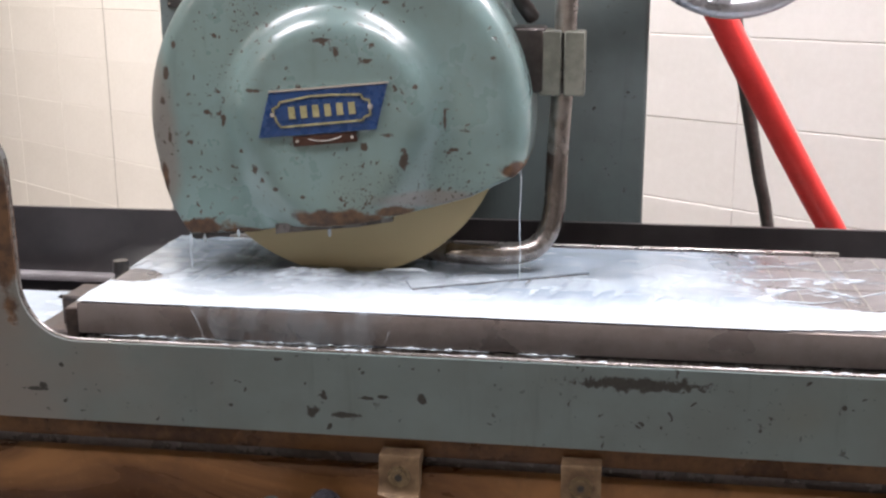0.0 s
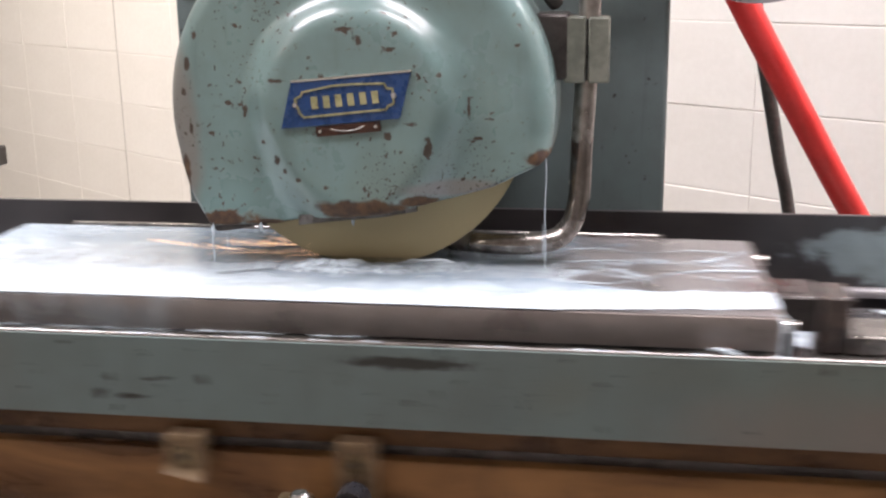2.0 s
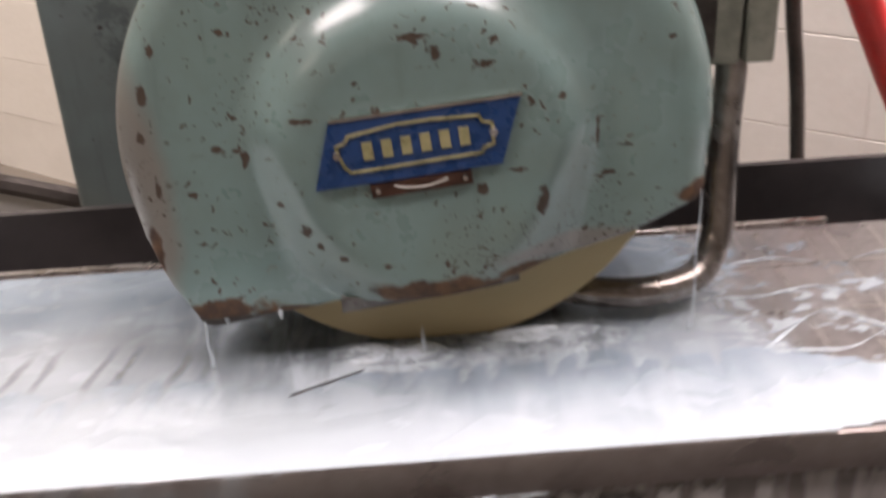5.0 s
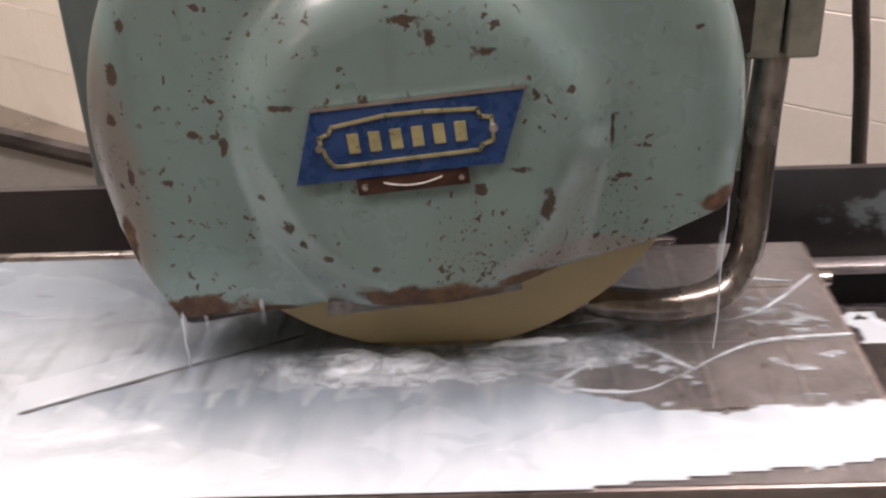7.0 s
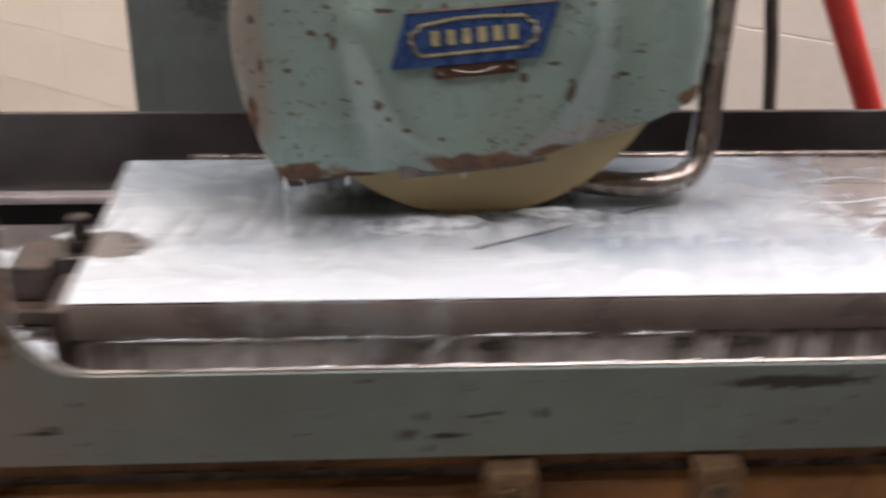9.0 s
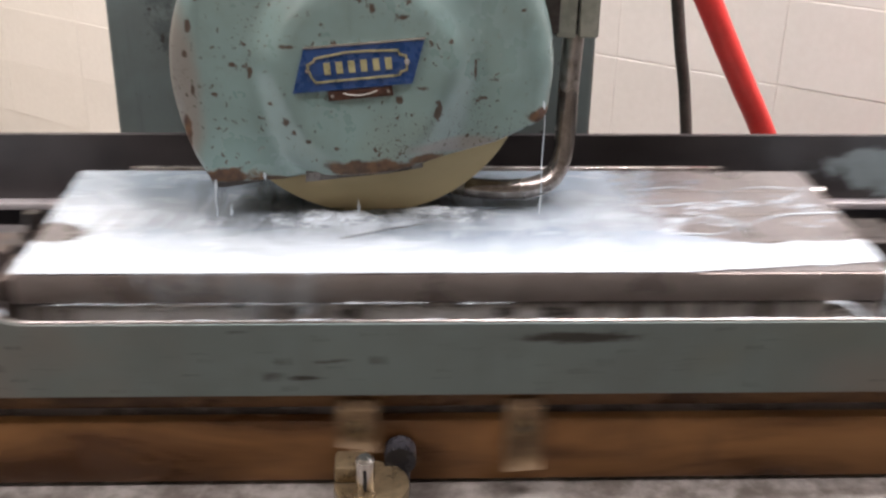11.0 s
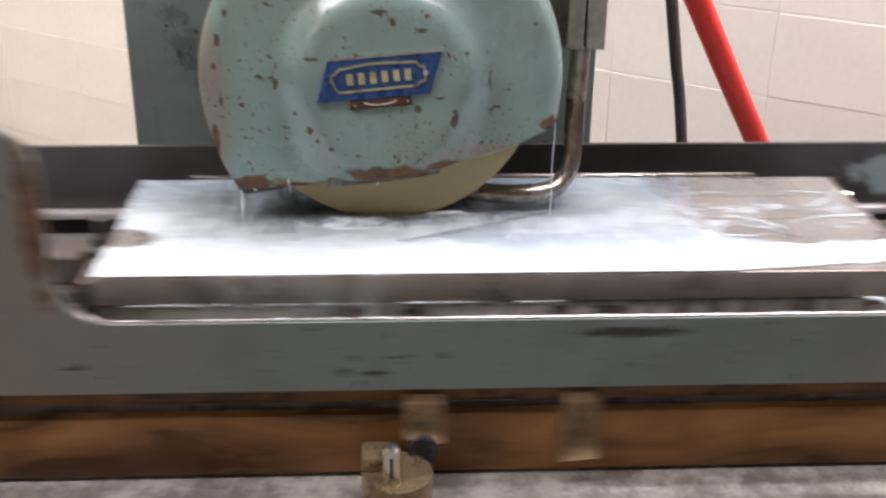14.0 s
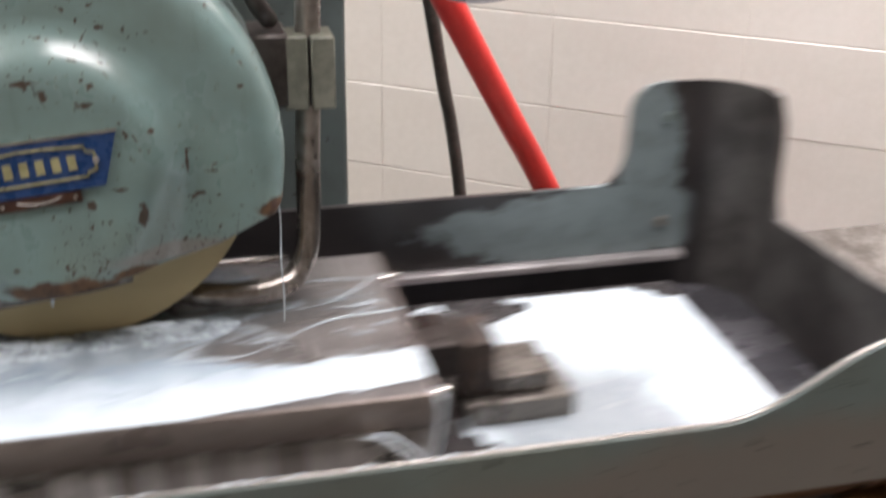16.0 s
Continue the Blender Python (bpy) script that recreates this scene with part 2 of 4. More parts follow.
paint_column = chipped_paint("column_paint", (0.11, 0.14, 0.137), (0.089, 0.11, 0.106), (0.02, 0.018, 0.016), [(-0.162, 1.038, 0.0018, 0.005), (-0.148, 1.055, 0.0018, 0.003), (-0.17, 1.06, 0.002, 0.002)], (-0.017, 0.42, 0.3), (), rough=0.42, chip=0.69, size=90, stains=[(-0.155, 1.045, 0.014, 0.012), (-0.15, 1.03, 0.01, 0.012), (-0.165, 1.068, 0.009, 0.007), (-0.19, 1.09, 0.006, 0.01), (-0.14, 1.1, 0.008, 0.006)])
paint_clamp = plain("clamp_paint", (0.11, 0.115, 0.09), (0.2, 0.2, 0.16), 0.6, 0, 20, 0.5, 90)
steel_dark = plain("dark_steel", (0.035, 0.03, 0.028), (0.075, 0.065, 0.06), 0.38, 0.6, 12, 0.15)
steel = plain("steel", (0.3, 0.28, 0.26), (0.45, 0.43, 0.41), 0.3, 0.9, 25, 0.1)
steel_wet = plain("wet_steel", (0.2, 0.18, 0.165), (0.36, 0.34, 0.32), 0.3, 0.75, 9, 0.12)
chrome = plain("polished_steel", (0.6, 0.58, 0.55), (0.72, 0.7, 0.67), 0.2, 1.0, 30, 0.05)
brass_line = plain("brass_line", (0.26, 0.245, 0.22), (0.44, 0.42, 0.39), 0.35, 0.8, 40, 0.05)
n = Nodes("oily_iron")
smear = n.noise(5, 5, 0.6, at=n.stretch(0.7, 1, 2.6), distortion=0.6)
wipe = n.noise(9, 4, 0.6, at=n.stretch(1.6, 1, 0.5))
tone = n.mix(n.ramp(smear, 0.34, 0.66), (0.075, 0.031, 0.011), (0.27, 0.133, 0.048))
tone = n.mix(n.ramp(wipe, 0.55, 0.7, 0, 0.7), tone, (0.05, 0.024, 0.012))
tone = n.mix(n.ramp(n.noise(120, 4, 0.65), 0.55, 0.75, 0, 0.3), tone, (0.3, 0.18, 0.085))
iron_brown = n.done(tone, n.ramp(smear, 0.3, 0.7, 0.22, 0.46), 0.3, n.bump(n.noise(130, 3), 0.25, 0.001, n.bump(wipe, 0.2, 0.002)))
# the lip's brown is darkened to hold the shade under the front panel
iron_lip_shaded = plain("shade_dark_lip", (0.045, 0.02, 0.009), (0.15, 0.075, 0.03), 0.3, 0.3, 9, 0.2, 120)
iron_dog = plain("oily_block_steel", (0.07, 0.042, 0.022), (0.19, 0.128, 0.07), 0.42, 0.4, 25, 0.25)
bronze = plain("oily_bronze", (0.17, 0.125, 0.07), (0.32, 0.25, 0.15), 0.34, 0.7, 25, 0.2)
bed_metal = plain("bed_top", (0.11, 0.095, 0.082), (0.27, 0.25, 0.23), 0.5, 0.3, 22, 0.35, 70)
pipe_steel = plain("pipe_steel", (0.16, 0.138, 0.122), (0.38, 0.35, 0.325), 0.28, 0.85, 14, 0.2, 110)
wheel_grit = plain("wheel_grit", (0.34, 0.275, 0.15), (0.4, 0.33, 0.19), 0.75, 0, 6, 0.35, 500)
badge_blue = plain("badge_blue", (0.009, 0.038, 0.125), (0.014, 0.052, 0.17), 0.3, 0, 60, 0.05)
badge_gold = plain("badge_gold", (0.32, 0.3, 0.15), (0.5, 0.46, 0.25), 0.35, 0.4, 60, 0.05)
badge_red = plain("tag_copper", (0.03, 0.014, 0.01), (0.09, 0.04, 0.026), 0.38, 0.4, 60, 0.1)
rubber_red = plain("red_hose", (0.62, 0.025, 0.022), (0.72, 0.04, 0.035), 0.42, 0, 15, 0.08)
rubber_grey = plain("grey_hose", (0.06, 0.055, 0.05), (0.11, 0.1, 0.09), 0.5, 0, 20, 0.15)
rubber_dark = plain("oily_rubber", (0.02, 0.02, 0.024), (0.045, 0.045, 0.05), 0.35, 0, 25, 0.1)
alloy = plain("cast_alloy", (0.36, 0.36, 0.38), (0.5, 0.5, 0.52), 0.34, 0.7, 25, 0.2)
plate_black = plain("plate_black", (0.012, 0.012, 0.012), (0.03, 0.028, 0.026), 0.35, 0, 40, 0.05)
plate_text = plain("plate_print", (0.5, 0.49, 0.45), (0.6, 0.58, 0.53), 0.5)
white_blocks = plain("painted_block", (0.77, 0.735, 0.68), (0.83, 0.795, 0.745), 0.42, 0, 2.5, 0.25, 55)
mortar = plain("painted_mortar", (0.76, 0.725, 0.67), (0.82, 0.785, 0.735), 0.6, 0, 6, 0.3)
white_paint = plain("white_wall_paint", (0.74, 0.71, 0.66), (0.8, 0.77, 0.72), 0.6, 0, 2)
ceiling_white = plain("ceiling_tile", (0.76, 0.75, 0.72), (0.82, 0.81, 0.78), 0.8, 0, 3)
floor_grey = plain("sealed_concrete", (0.17, 0.148, 0.125), (0.25, 0.22, 0.19), 0.35, 0, 2.5, 0.15)
joint_dark = plain("control_joint", (0.42, 0.39, 0.35), (0.5, 0.47, 0.43), 0.8)
grey_shade = plain("grey_shade", (0.42, 0.41, 0.39), (0.5, 0.49, 0.47), 0.5)


def glowing(name, color, strength):
    n = Nodes(name)
    return n.done(color, 0.5, Emission_Color=color, Emission_Strength=strength)


tube_glow = glowing("tube_glow", (1.0, 0.965, 0.9), 6.0)
spark_glow = glowing("spark_glow", (1.0, 0.58, 0.34), 3.2)


def milk(name, body, deep=0.0, lean=None):
    """Soluble-oil coolant: milky and glossy, bluer where thin; body() gives how much it hides."""
    n = Nodes(name)
    axes = n.add("ShaderNodeSeparateXYZ", Vector=n.xyz).outputs
    wave = n.noise(11, 3, 0.5, at=n.stretch(1.0, 1.9, 1), distortion=0.8)
    streak = n.noise(16, 3, 0.55, at=n.stretch(2.2, 0.55, 1), distortion=0.6)
    thick = n.calc("ADD", n.ramp(axes["Y"], deep + 0.07, deep - 0.045), n.calc("MULTIPLY", n.calc("SUBTRACT", streak, 0.5), 0.8))
    if lean:
        # a long stretch where the wheel has swept the flood thin
        cx, cy, rx, ry = lean
        dx, dy = (n.calc("POWER", n.calc("DIVIDE", n.calc("SUBTRACT", axes[k], c), r), 2.0) for k, c, r in (("X", cx, rx), ("Y", cy, ry)))
        far = n.calc("ADD", n.calc("ADD", dx, dy), n.calc("MULTIPLY", n.calc("SUBTRACT", wave, 0.5), 1.2))
        thick = n.calc("SUBTRACT", thick, n.ramp(far, 1.5, 0.1, 0.0, 0.55))
    tone = n.mix(n.ramp(thick, 0.0, 1.0), (0.29, 0.355, 0.41), (0.54, 0.61, 0.655))
    relief = n.bump(wave, 0.3, 0.006, n.bump(streak, 0.25, 0.003, n.bump(n.noise(120, 2), 0.08, 0.001)))
    m = n.done(tone, n.ramp(wave, 0.3, 0.7, 0.17, 0.32), 0.0, relief)
    if body:
        n.put(n.p, "Alpha", body(n, axes, streak))
    return m


def film_body(n, axes, streak):
    """Fairly whole over the poles, combed into fingers in front, torn into curls at the dry end."""
    shape = n.noise(7, 4, 0.5, at=n.stretch(0.8, 1.2, 1), distortion=1.0)
    wet = n.ramp(shape, 0.3, 0.62, 0.66, 0.96)
    lean = n.calc("ADD", axes["X"], n.calc("MULTIPLY", axes["Y"], -0.22))
    sway = n.calc("MULTIPLY", n.calc("SUBTRACT", n.noise(14, 3), 0.5), 0.025)
    turn = n.calc("MULTIPLY", n.calc("SUBTRACT", n.calc("ADD", lean, sway), K * (0.01165 - 0.22 * 0.045)), 2 * math.pi / (K * 0.031))
    pair = n.calc("COSINE", n.calc("MULTIPLY", turn, 3.0))
    comb = n.calc("MULTIPLY", n.ramp(pair, -0.1, -0.95), n.ramp(n.calc("COSINE", turn), -0.3, 0.3))
    band = n.calc("MULTIPLY", n.ramp(axes["Y"], K * -0.055, K * -0.038), n.ramp(axes["Y"], K * -0.008, K * -0.03))
    patch = n.calc("MULTIPLY", band, n.calc("MULTIPLY", n.ramp(n.noise(9, 2), 0.36, 0.56, 0.15, 1.0), n.ramp(axes["X"], K * 0.06, K * -0.02)))
    gap = n.calc("MULTIPLY", patch, n.calc("MULTIPLY", comb, 0.48))
    wet = n.calc("MULTIPLY", wet, n.calc("SUBTRACT", 1.0, gap))
    curl = n.ramp(n.noise(24, 2, 0.5, at=n.stretch(0.8, 1.3, 1), distortion=2.0), 0.52, 0.6, 0.06, 0.66)
    x = n.calc("ADD", axes["X"], n.calc("MULTIPLY", n.calc("SUBTRACT", shape, 0.5), 0.2))
    f = n.ramp(x, 0.16, 0.27)
    return n.calc("ADD", n.calc("MULTIPLY", wet, n.calc("SUBTRACT", 1.0, f)), n.calc("MULTIPLY", curl, f))


def puddle_body(n, axes, streak):
    """Whole, but for a thin stretch beside the toe clamp."""
    near = n.spot(-0.1, 0.0, 0.09, 1.0, n.calc("MULTIPLY", n.calc("SUBTRACT", n.noise(16, 4), 0.5), 1.6), 0.9)
    low = n.ramp(n.calc("ADD", axes["Y"], n.calc("MULTIPLY", streak, 0.08)), 0.12, 0.03)
    return n.calc("SUBTRACT", 1.0, n.calc("MULTIPLY", n.calc("MULTIPLY", near, low), 0.5))


def veil_body(n, axes, streak):
    return n.ramp(streak, 0.35, 0.75, 0.02, 0.32)


def foam_body(n, axes, streak):
    return n.ramp(n.noise(42, 4, 0.6, at=n.add("ShaderNodeMapping", Vector=n.stretch(0.8, 1.5, 1), Rotation=(0, 0, 0.5)).outputs[0], distortion=1.4), 0.3, 0.62, 0.4, 1.0)


def dark_sheet():
    """Dark see-through sheet over the coolant, fixed under the wheel: dark streaks across the flow."""
    n = Nodes("dark_sheet_over_coolant")
    axes = n.add("ShaderNodeSeparateXYZ", Vector=n.xyz).outputs
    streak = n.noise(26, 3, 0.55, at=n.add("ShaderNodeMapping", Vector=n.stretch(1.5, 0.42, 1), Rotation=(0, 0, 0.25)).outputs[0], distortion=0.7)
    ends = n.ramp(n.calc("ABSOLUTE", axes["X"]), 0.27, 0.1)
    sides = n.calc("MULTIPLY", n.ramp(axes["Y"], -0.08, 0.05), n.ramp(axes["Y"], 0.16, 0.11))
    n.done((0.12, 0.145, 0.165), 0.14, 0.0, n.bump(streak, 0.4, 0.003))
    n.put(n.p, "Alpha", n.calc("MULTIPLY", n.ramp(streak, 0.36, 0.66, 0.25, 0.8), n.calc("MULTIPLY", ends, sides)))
    return n.m


sheet_dark = dark_sheet()
milk_thick = milk("milky_coolant", None, 0.03, (0.15, 0.035, 0.27, 0.08))
milk_white = milk("white_coolant_drop", None, 9.0)
milk_thin = milk("thin_coolant_film", film_body, -0.02, (0.08, -0.075, 0.18, 0.07))
milk_puddle = milk("puddle_coolant", puddle_body, 9.0)
milk_veil = milk("coolant_veil", veil_body, 9.0)
milk_foam = milk("churned_coolant", foam_body, 9.0)

# ---------------------------------------------------------------- the room
def setting(name, bm, material, label, category, at=(0, 0, 0)):
    me = bpy.data.meshes.new(name)
    bmesh.ops.recalc_face_normals(bm, faces=bm.faces)
    bm.to_mesh(me)
    bm.free()
    me.materials.append(material)
    ob = new(name, me)
    return tagged(ob, label, category, kind="structure")


setting("floor", box(bmesh.new(), -6, 6, -5, 8, -0.1, 0), floor_grey, "grey sealed concrete workshop floor", "floor")
setting("ceiling", box(bmesh.new(), -6, 6, -5, 8, CEILING, CEILING + 0.1), ceiling_white, "plain white workshop ceiling", "ceiling")
setting("wall_south", box(bmesh.new(), -6, 6, -5.2, -5, 0, CEILING), white_paint, "plain white painted workshop wall", "wall")
setting("wall_west", box(bmesh.new(), -6.2, -6, -5, 8, 0, CEILING), white_paint, "plain white painted workshop wall", "wall")
setting("wall_east", box(bmesh.new(), 6, 6.2, -5, 8, 0, CEILING), white_paint, "plain white painted workshop wall", "wall")

# The block wall behind the machine runs askew to it: y = 2.08 - 0.70 x.
SLOPE = math.atan(-0.70)
BLOCK_U, BLOCK_V = 0.4064, 0.2032
wall = tagged(new("wall_north"), "white painted concrete block wall with thin joints", "wall", kind="structure")
wall.matrix_world = pose(0, 2.08, 0, 0, 0, math.degrees(SLOPE))
U0, V0 = 0.709, 1.0166


def wall_piece(name, bm, material):
    me = bpy.data.meshes.new(name)
    bmesh.ops.recalc_face_normals(bm, faces=bm.faces)
    bm.to_mesh(me)
    bm.free()
    me.materials.append(material)
    ob = new(name, me)
    ob.parent = wall
    return ob


wall_piece("mortar_bed", box(bmesh.new(), -8, 7, 0.0019, 0.2, 0, CEILING), mortar)


def fixture(x, y):
    ob = tagged(new("unseen_ceiling_light"), "unseen white fluorescent ceiling light with a glowing diffuser", "lamp", "ceiling lights")
    ob.location = (x, y, CEILING)
    for name, bm, material in (("housing", box(bmesh.new(), -0.62, 0.62, -0.2, 0.2, -0.05, 0, 0.005), ceiling_white),
                               ("diffuser", box(bmesh.new(), -0.6, 0.6, -0.18, 0.18, -0.062, -0.052, 0.003), tube_glow)):
        me = bpy.data.meshes.new(name)
        bm.to_mesh(me)
        bm.free()
        me.materials.append(material)
        p = new(name, me)
        p.parent = ob


# every lamp gets a housing out of view, the added fill lamps too
for x, y, watts in LAMPS:
    fixture(x, y)

# ---------------------------------------------------------------- machine bed, column and head
bed = thing("machine_bed", (0, 0, 0.475), "grey speckled cast-iron grinder bed with oily top", "machine bed")
part("bed_casting", box(bmesh.new(), -0.75, 0.75, -0.17, 0.33, 0.4755, 0.8965, 0.006, 2), bed_metal, bed)
part("bed_way", box(bmesh.new(), -0.7, 0.7, 0.02, 0.12, 0.8965, 0.9, 0.001), steel, bed)

column = thing("grinder_column", (-0.017, 0.42, 0.3), "dark grey-green painted grinder column with stains", "machine column")
part("column_body", box(bmesh.new(), -0.203, 0.169, 0.3195, 0.62, 0.4755, 1.62, 0.004, 3), paint_column, column)
plate = part("name_plate", box(bmesh.new(), -0.195, -0.14, 0.3175, 0.3195, 1.1372, 1.172, 0.0004), plate_black, column, "black lubrication plate")
for i, (a, b) in enumerate(((0.1, 0.92), (0.2, 0.82), (0.08, 0.94), (0.15, 0.88))):
    z = 1.1505 + i * 0.005
    part("print_bar", box(bmesh.new(), -0.195 + 0.055 * a, -0.195 + 0.055 * b, 0.3171, 0.3176, z, z + 0.0022), plate_text, plate, smooth=False)
for x in (-0.1928, -0.1422):
    part("rivet", rod(bmesh.new(), (x, 0.316, 1.1395), (x, 0.3177, 1.1395), 0.0011), steel, plate)
text = bpy.data.curves.new("plate_word", "FONT")
text.body, text.size, text.extrude = "LUBRICATION", K * 0.0052, 0.0003
text.align_x = "CENTER"
text.materials.append(plate_text)
word = new("plate_word", text)
word.parent = plate
word.matrix_world = pose(K * (-0.1675 + 0.017), K * (0.3172 - 0.42), K * (1.1432 - 0.3), 90, 0, 0)

head = thing("spindle_unit", (0, 0.2, 1.02), "painted spindle head reaching from the column", "spindle head")
bm = rod(bmesh.new(), (-0.0025, 0.108, 1.088), (-0.0025, 0.322, 1.088), 0.07, 0.085, 40)
part("spindle_housing", bm, paint_column, head)
part("head_slide", box(bmesh.new(), -0.08, 0.07, 0.24, 0.3195, 1.03, 1.15, 0.006, 2), paint_column, head)

# wheel guard: a pressed cover with a raised round boss and a cut-away lower edge
CX, CZ, CR = -0.0024, 1.0865, 0.1046
LOWER = [(0.1002, 1.0645), (0.0945, 1.0592), (0.0703, 1.0472), (0.05, 1.0412), (0.03, 1.0368), (0.0108, 1.0332), (-0.015, 1.0305), (-0.035, 1.0280), (-0.048, 1.0250), (-0.066, 1.0240), (-0.0862, 1.0226), (-0.0885, 1.0252), (-0.0955, 1.0385), (-0.1012, 1.0545)]


def guard_outline():
    right = math.atan2(LOWER[0][1] - CZ, LOWER[0][0] - CX)
    left = math.atan2(LOWER[-1][1] - CZ, LOWER[-1][0] - CX) + 2 * math.pi
    n = 110
    ring = [(CX + CR * math.cos(right + (left - right) * i / n), CZ + CR * math.sin(right + (left - right) * i / n)) for i in range(n + 1)]
    low = []
    pts = LOWER[::-1]
    for a, b in zip(pts, pts[1:]):
        for k in range(4):
            low.append((a[0] + (b[0] - a[0]) * k / 4, a[1] + (b[1] - a[1]) * k / 4))
    return ring[:-1], low


def ease(t):
    t = min(1.0, max(0.0, t))
    return t * t * (3 - 2 * t)


def guard_mesh():
    ring, low = guard_outline()
    rim = [(p, 1.0) for p in ring] + [(p, 0.0) for p in low]
    m = len(rim)
    soft = [s for _, s in rim]
    for _ in range(3):
        soft = [(soft[i - 1] + soft[i] + soft[(i + 1) % m]) / 3 for i in range(m)]
    bm = bmesh.new()

    def front(x, z, gap, s):
        boss = math.hypot(x + 0.001, (z - 1.0885) * (1.0 - 0.2 * ease((1.0985 - z) / 0.055)))
        y = 0.0615 - 0.0127 * ease((0.063 - boss) / (0.0163 + 0.0075 * ease((1.1 - z) / 0.035)))
        r = 0.0025 + s * (0.0135 - 0.006 * ease(-x / 0.09))
        if gap < r:
            y += r - math.sqrt(max(0.0, r * r - (r - gap) ** 2))
        return y

    steps = [0.0, 0.0015, 0.005, 0.011, 0.02, 0.032, 0.047, 0.065, 0.085, 0.11, 0.14, 0.175, 0.215, 0.26, 0.3, 0.34, 0.38, 0.42, 0.46, 0.5, 0.55, 0.6, 0.7, 0.8, 0.9]
    rows = []
    for f in steps:
        row = []
        for i, ((x, z), _) in enumerate(rim):
            px, pz = x + (CX - x) * f, z + (CZ - z) * f
            gap = math.hypot(px - x, pz - z)
            row.append(bm.verts.new((px, front(px, pz, gap, soft[i]), pz)))
        rows.append(row)
    for u, v in zip(rows, rows[1:]):
        for i in range(m):
            j = (i + 1) % m
            bm.faces.new((u[i], u[j], v[j], v[i]))
    mid = bm.verts.new((CX, front(CX, CZ, 0.1, 1), CZ))
    for i in range(m):
        bm.faces.new((rows[-1][i], rows[-1][(i + 1) % m], mid))
    last = rows[0]
    for y in (0.083, 0.1, 0.117):
        row = [bm.verts.new((v.co.x, y, v.co.z)) for v in rows[0]]
        for i in range(m):
            j = (i + 1) % m
            bm.faces.new((last[i], row[i], row[j], last[j]))
        last = row
    return bm


guard = thing("wheel_guard", GUARD_BASE, "grey-green painted round wheel guard, chipped, with a rusty lower edge", "wheel guard")
cover = part("cover", guard_mesh(), paint_guard, guard)
shell = cover.modifiers.new("sheet", "SOLIDIFY")
shell.thickness, shell.offset = 0.005, -1.0
# dark wedge added for the shade inside the guard's left lip
part("shade_wedge", slab(bmesh.new(), [(-0.0885, 1.0235), (-0.0868, 1.0205), (-0.0835, 1.0192), (-0.078, 1.0198), (-0.07, 1.0212), (-0.062, 1.0228), (-0.05, 1.026), (-0.06, 1.029), (-0.085, 1.0265)], 0.0645, 0.079), steel_dark, guard, "dark wedge standing in for the guard's shaded inside")
wet_grime = plain("wet_grime", (0.06, 0.052, 0.045), (0.15, 0.14, 0.13), 0.25, 0.1, 40, 0.3)
lip = [(x, z) for x, z in LOWER if -0.036 < x < 0.032]
part("inner_lip", slab(bmesh.new(), [(x, z - 0.0023) for x, z in lip] + [(x, z + 0.003) for x, z in lip[::-1]], 0.0565, 0.0605), wet_grime, guard, "wet grimy lip inside the guard")
for x, z in ((-0.071, 1.1725), (0.0745, 1.164)):
    part("cover_bolt", rod(bmesh.new(), (x, 0.088, z), (x, 0.1, z), 0.0032), steel_dark, guard)
part("guard_arm", box(bmesh.new(), 0.088, 0.1075, 0.092, 0.122, 1.1, 1.135, 0.0015), steel_dark, guard)
part("hose_elbow", tube(bmesh.new(), smooth_path([(0.083, 0.094, 1.166), (0.09, 0.092, 1.157), (0.095, 0.092, 1.148), (0.1, 0.1, 1.14)]), 0.0042), steel_dark, guard)

# blue badge: gold frame and bars stand in for its lettering
TILT = math.atan2(0.0062, 0.0632)


def badge_point(u, v):
    """u along the badge, v up it; nought at its middle."""
    c, s = math.cos(TILT), math.sin(TILT)
    return -0.005 + u * c - v * s + 0.0, 1.0945 + u * s + v * c


def badge_slab(points, y0, y1):
    return slab(bmesh.new(), [badge_point(*p) for p in points], y0, y1)


badge = thing("name_badge", (-0.005, 0.0483, 1.0945), "blue enamel badge with a gold frame and gold marks", "badge")
part("badge_plate", badge_slab([(-0.0355, -0.0116), (0.0279, -0.0119), (0.0367, 0.0119), (-0.0266, 0.0124)], 0.0474, 0.0487), badge_blue, badge)
part("badge_edge", badge_slab([(-0.027, 0.0116), (0.0367, 0.0111), (0.0371, 0.0121), (-0.0267, 0.0126)], 0.0471, 0.0487), chrome, badge)
FRAME = [(-0.0225, -0.0068), (0.0215, -0.0066), (0.0225, -0.005), (0.0258, -0.004), (0.026, 0.0035), (0.0228, 0.0042), (0.022, 0.0066), (0.006, 0.0078), (-0.005, 0.008), (-0.0215, 0.0062), (-0.0228, 0.0042), (-0.026, 0.003), (-0.0245, -0.004), (-0.0235, -0.0055)]
for a, b in zip(FRAME, FRAME[1:] + FRAME[:1]):
    d = Vector((b[0] - a[0], b[1] - a[1])).normalized() * 0.0004
    n = Vector((-d.y, d.x)) * 1.3
    part("frame_line", badge_slab([(a[0] - d.x - n.x, a[1] - d.y - n.y), (b[0] + d.x - n.x, b[1] + d.y - n.y), (b[0] + d.x + n.x, b[1] + d.y + n.y), (a[0] - d.x + n.x, a[1] - d.y + n.y)], 0.047, 0.0476), badge_gold, badge, smooth=False)
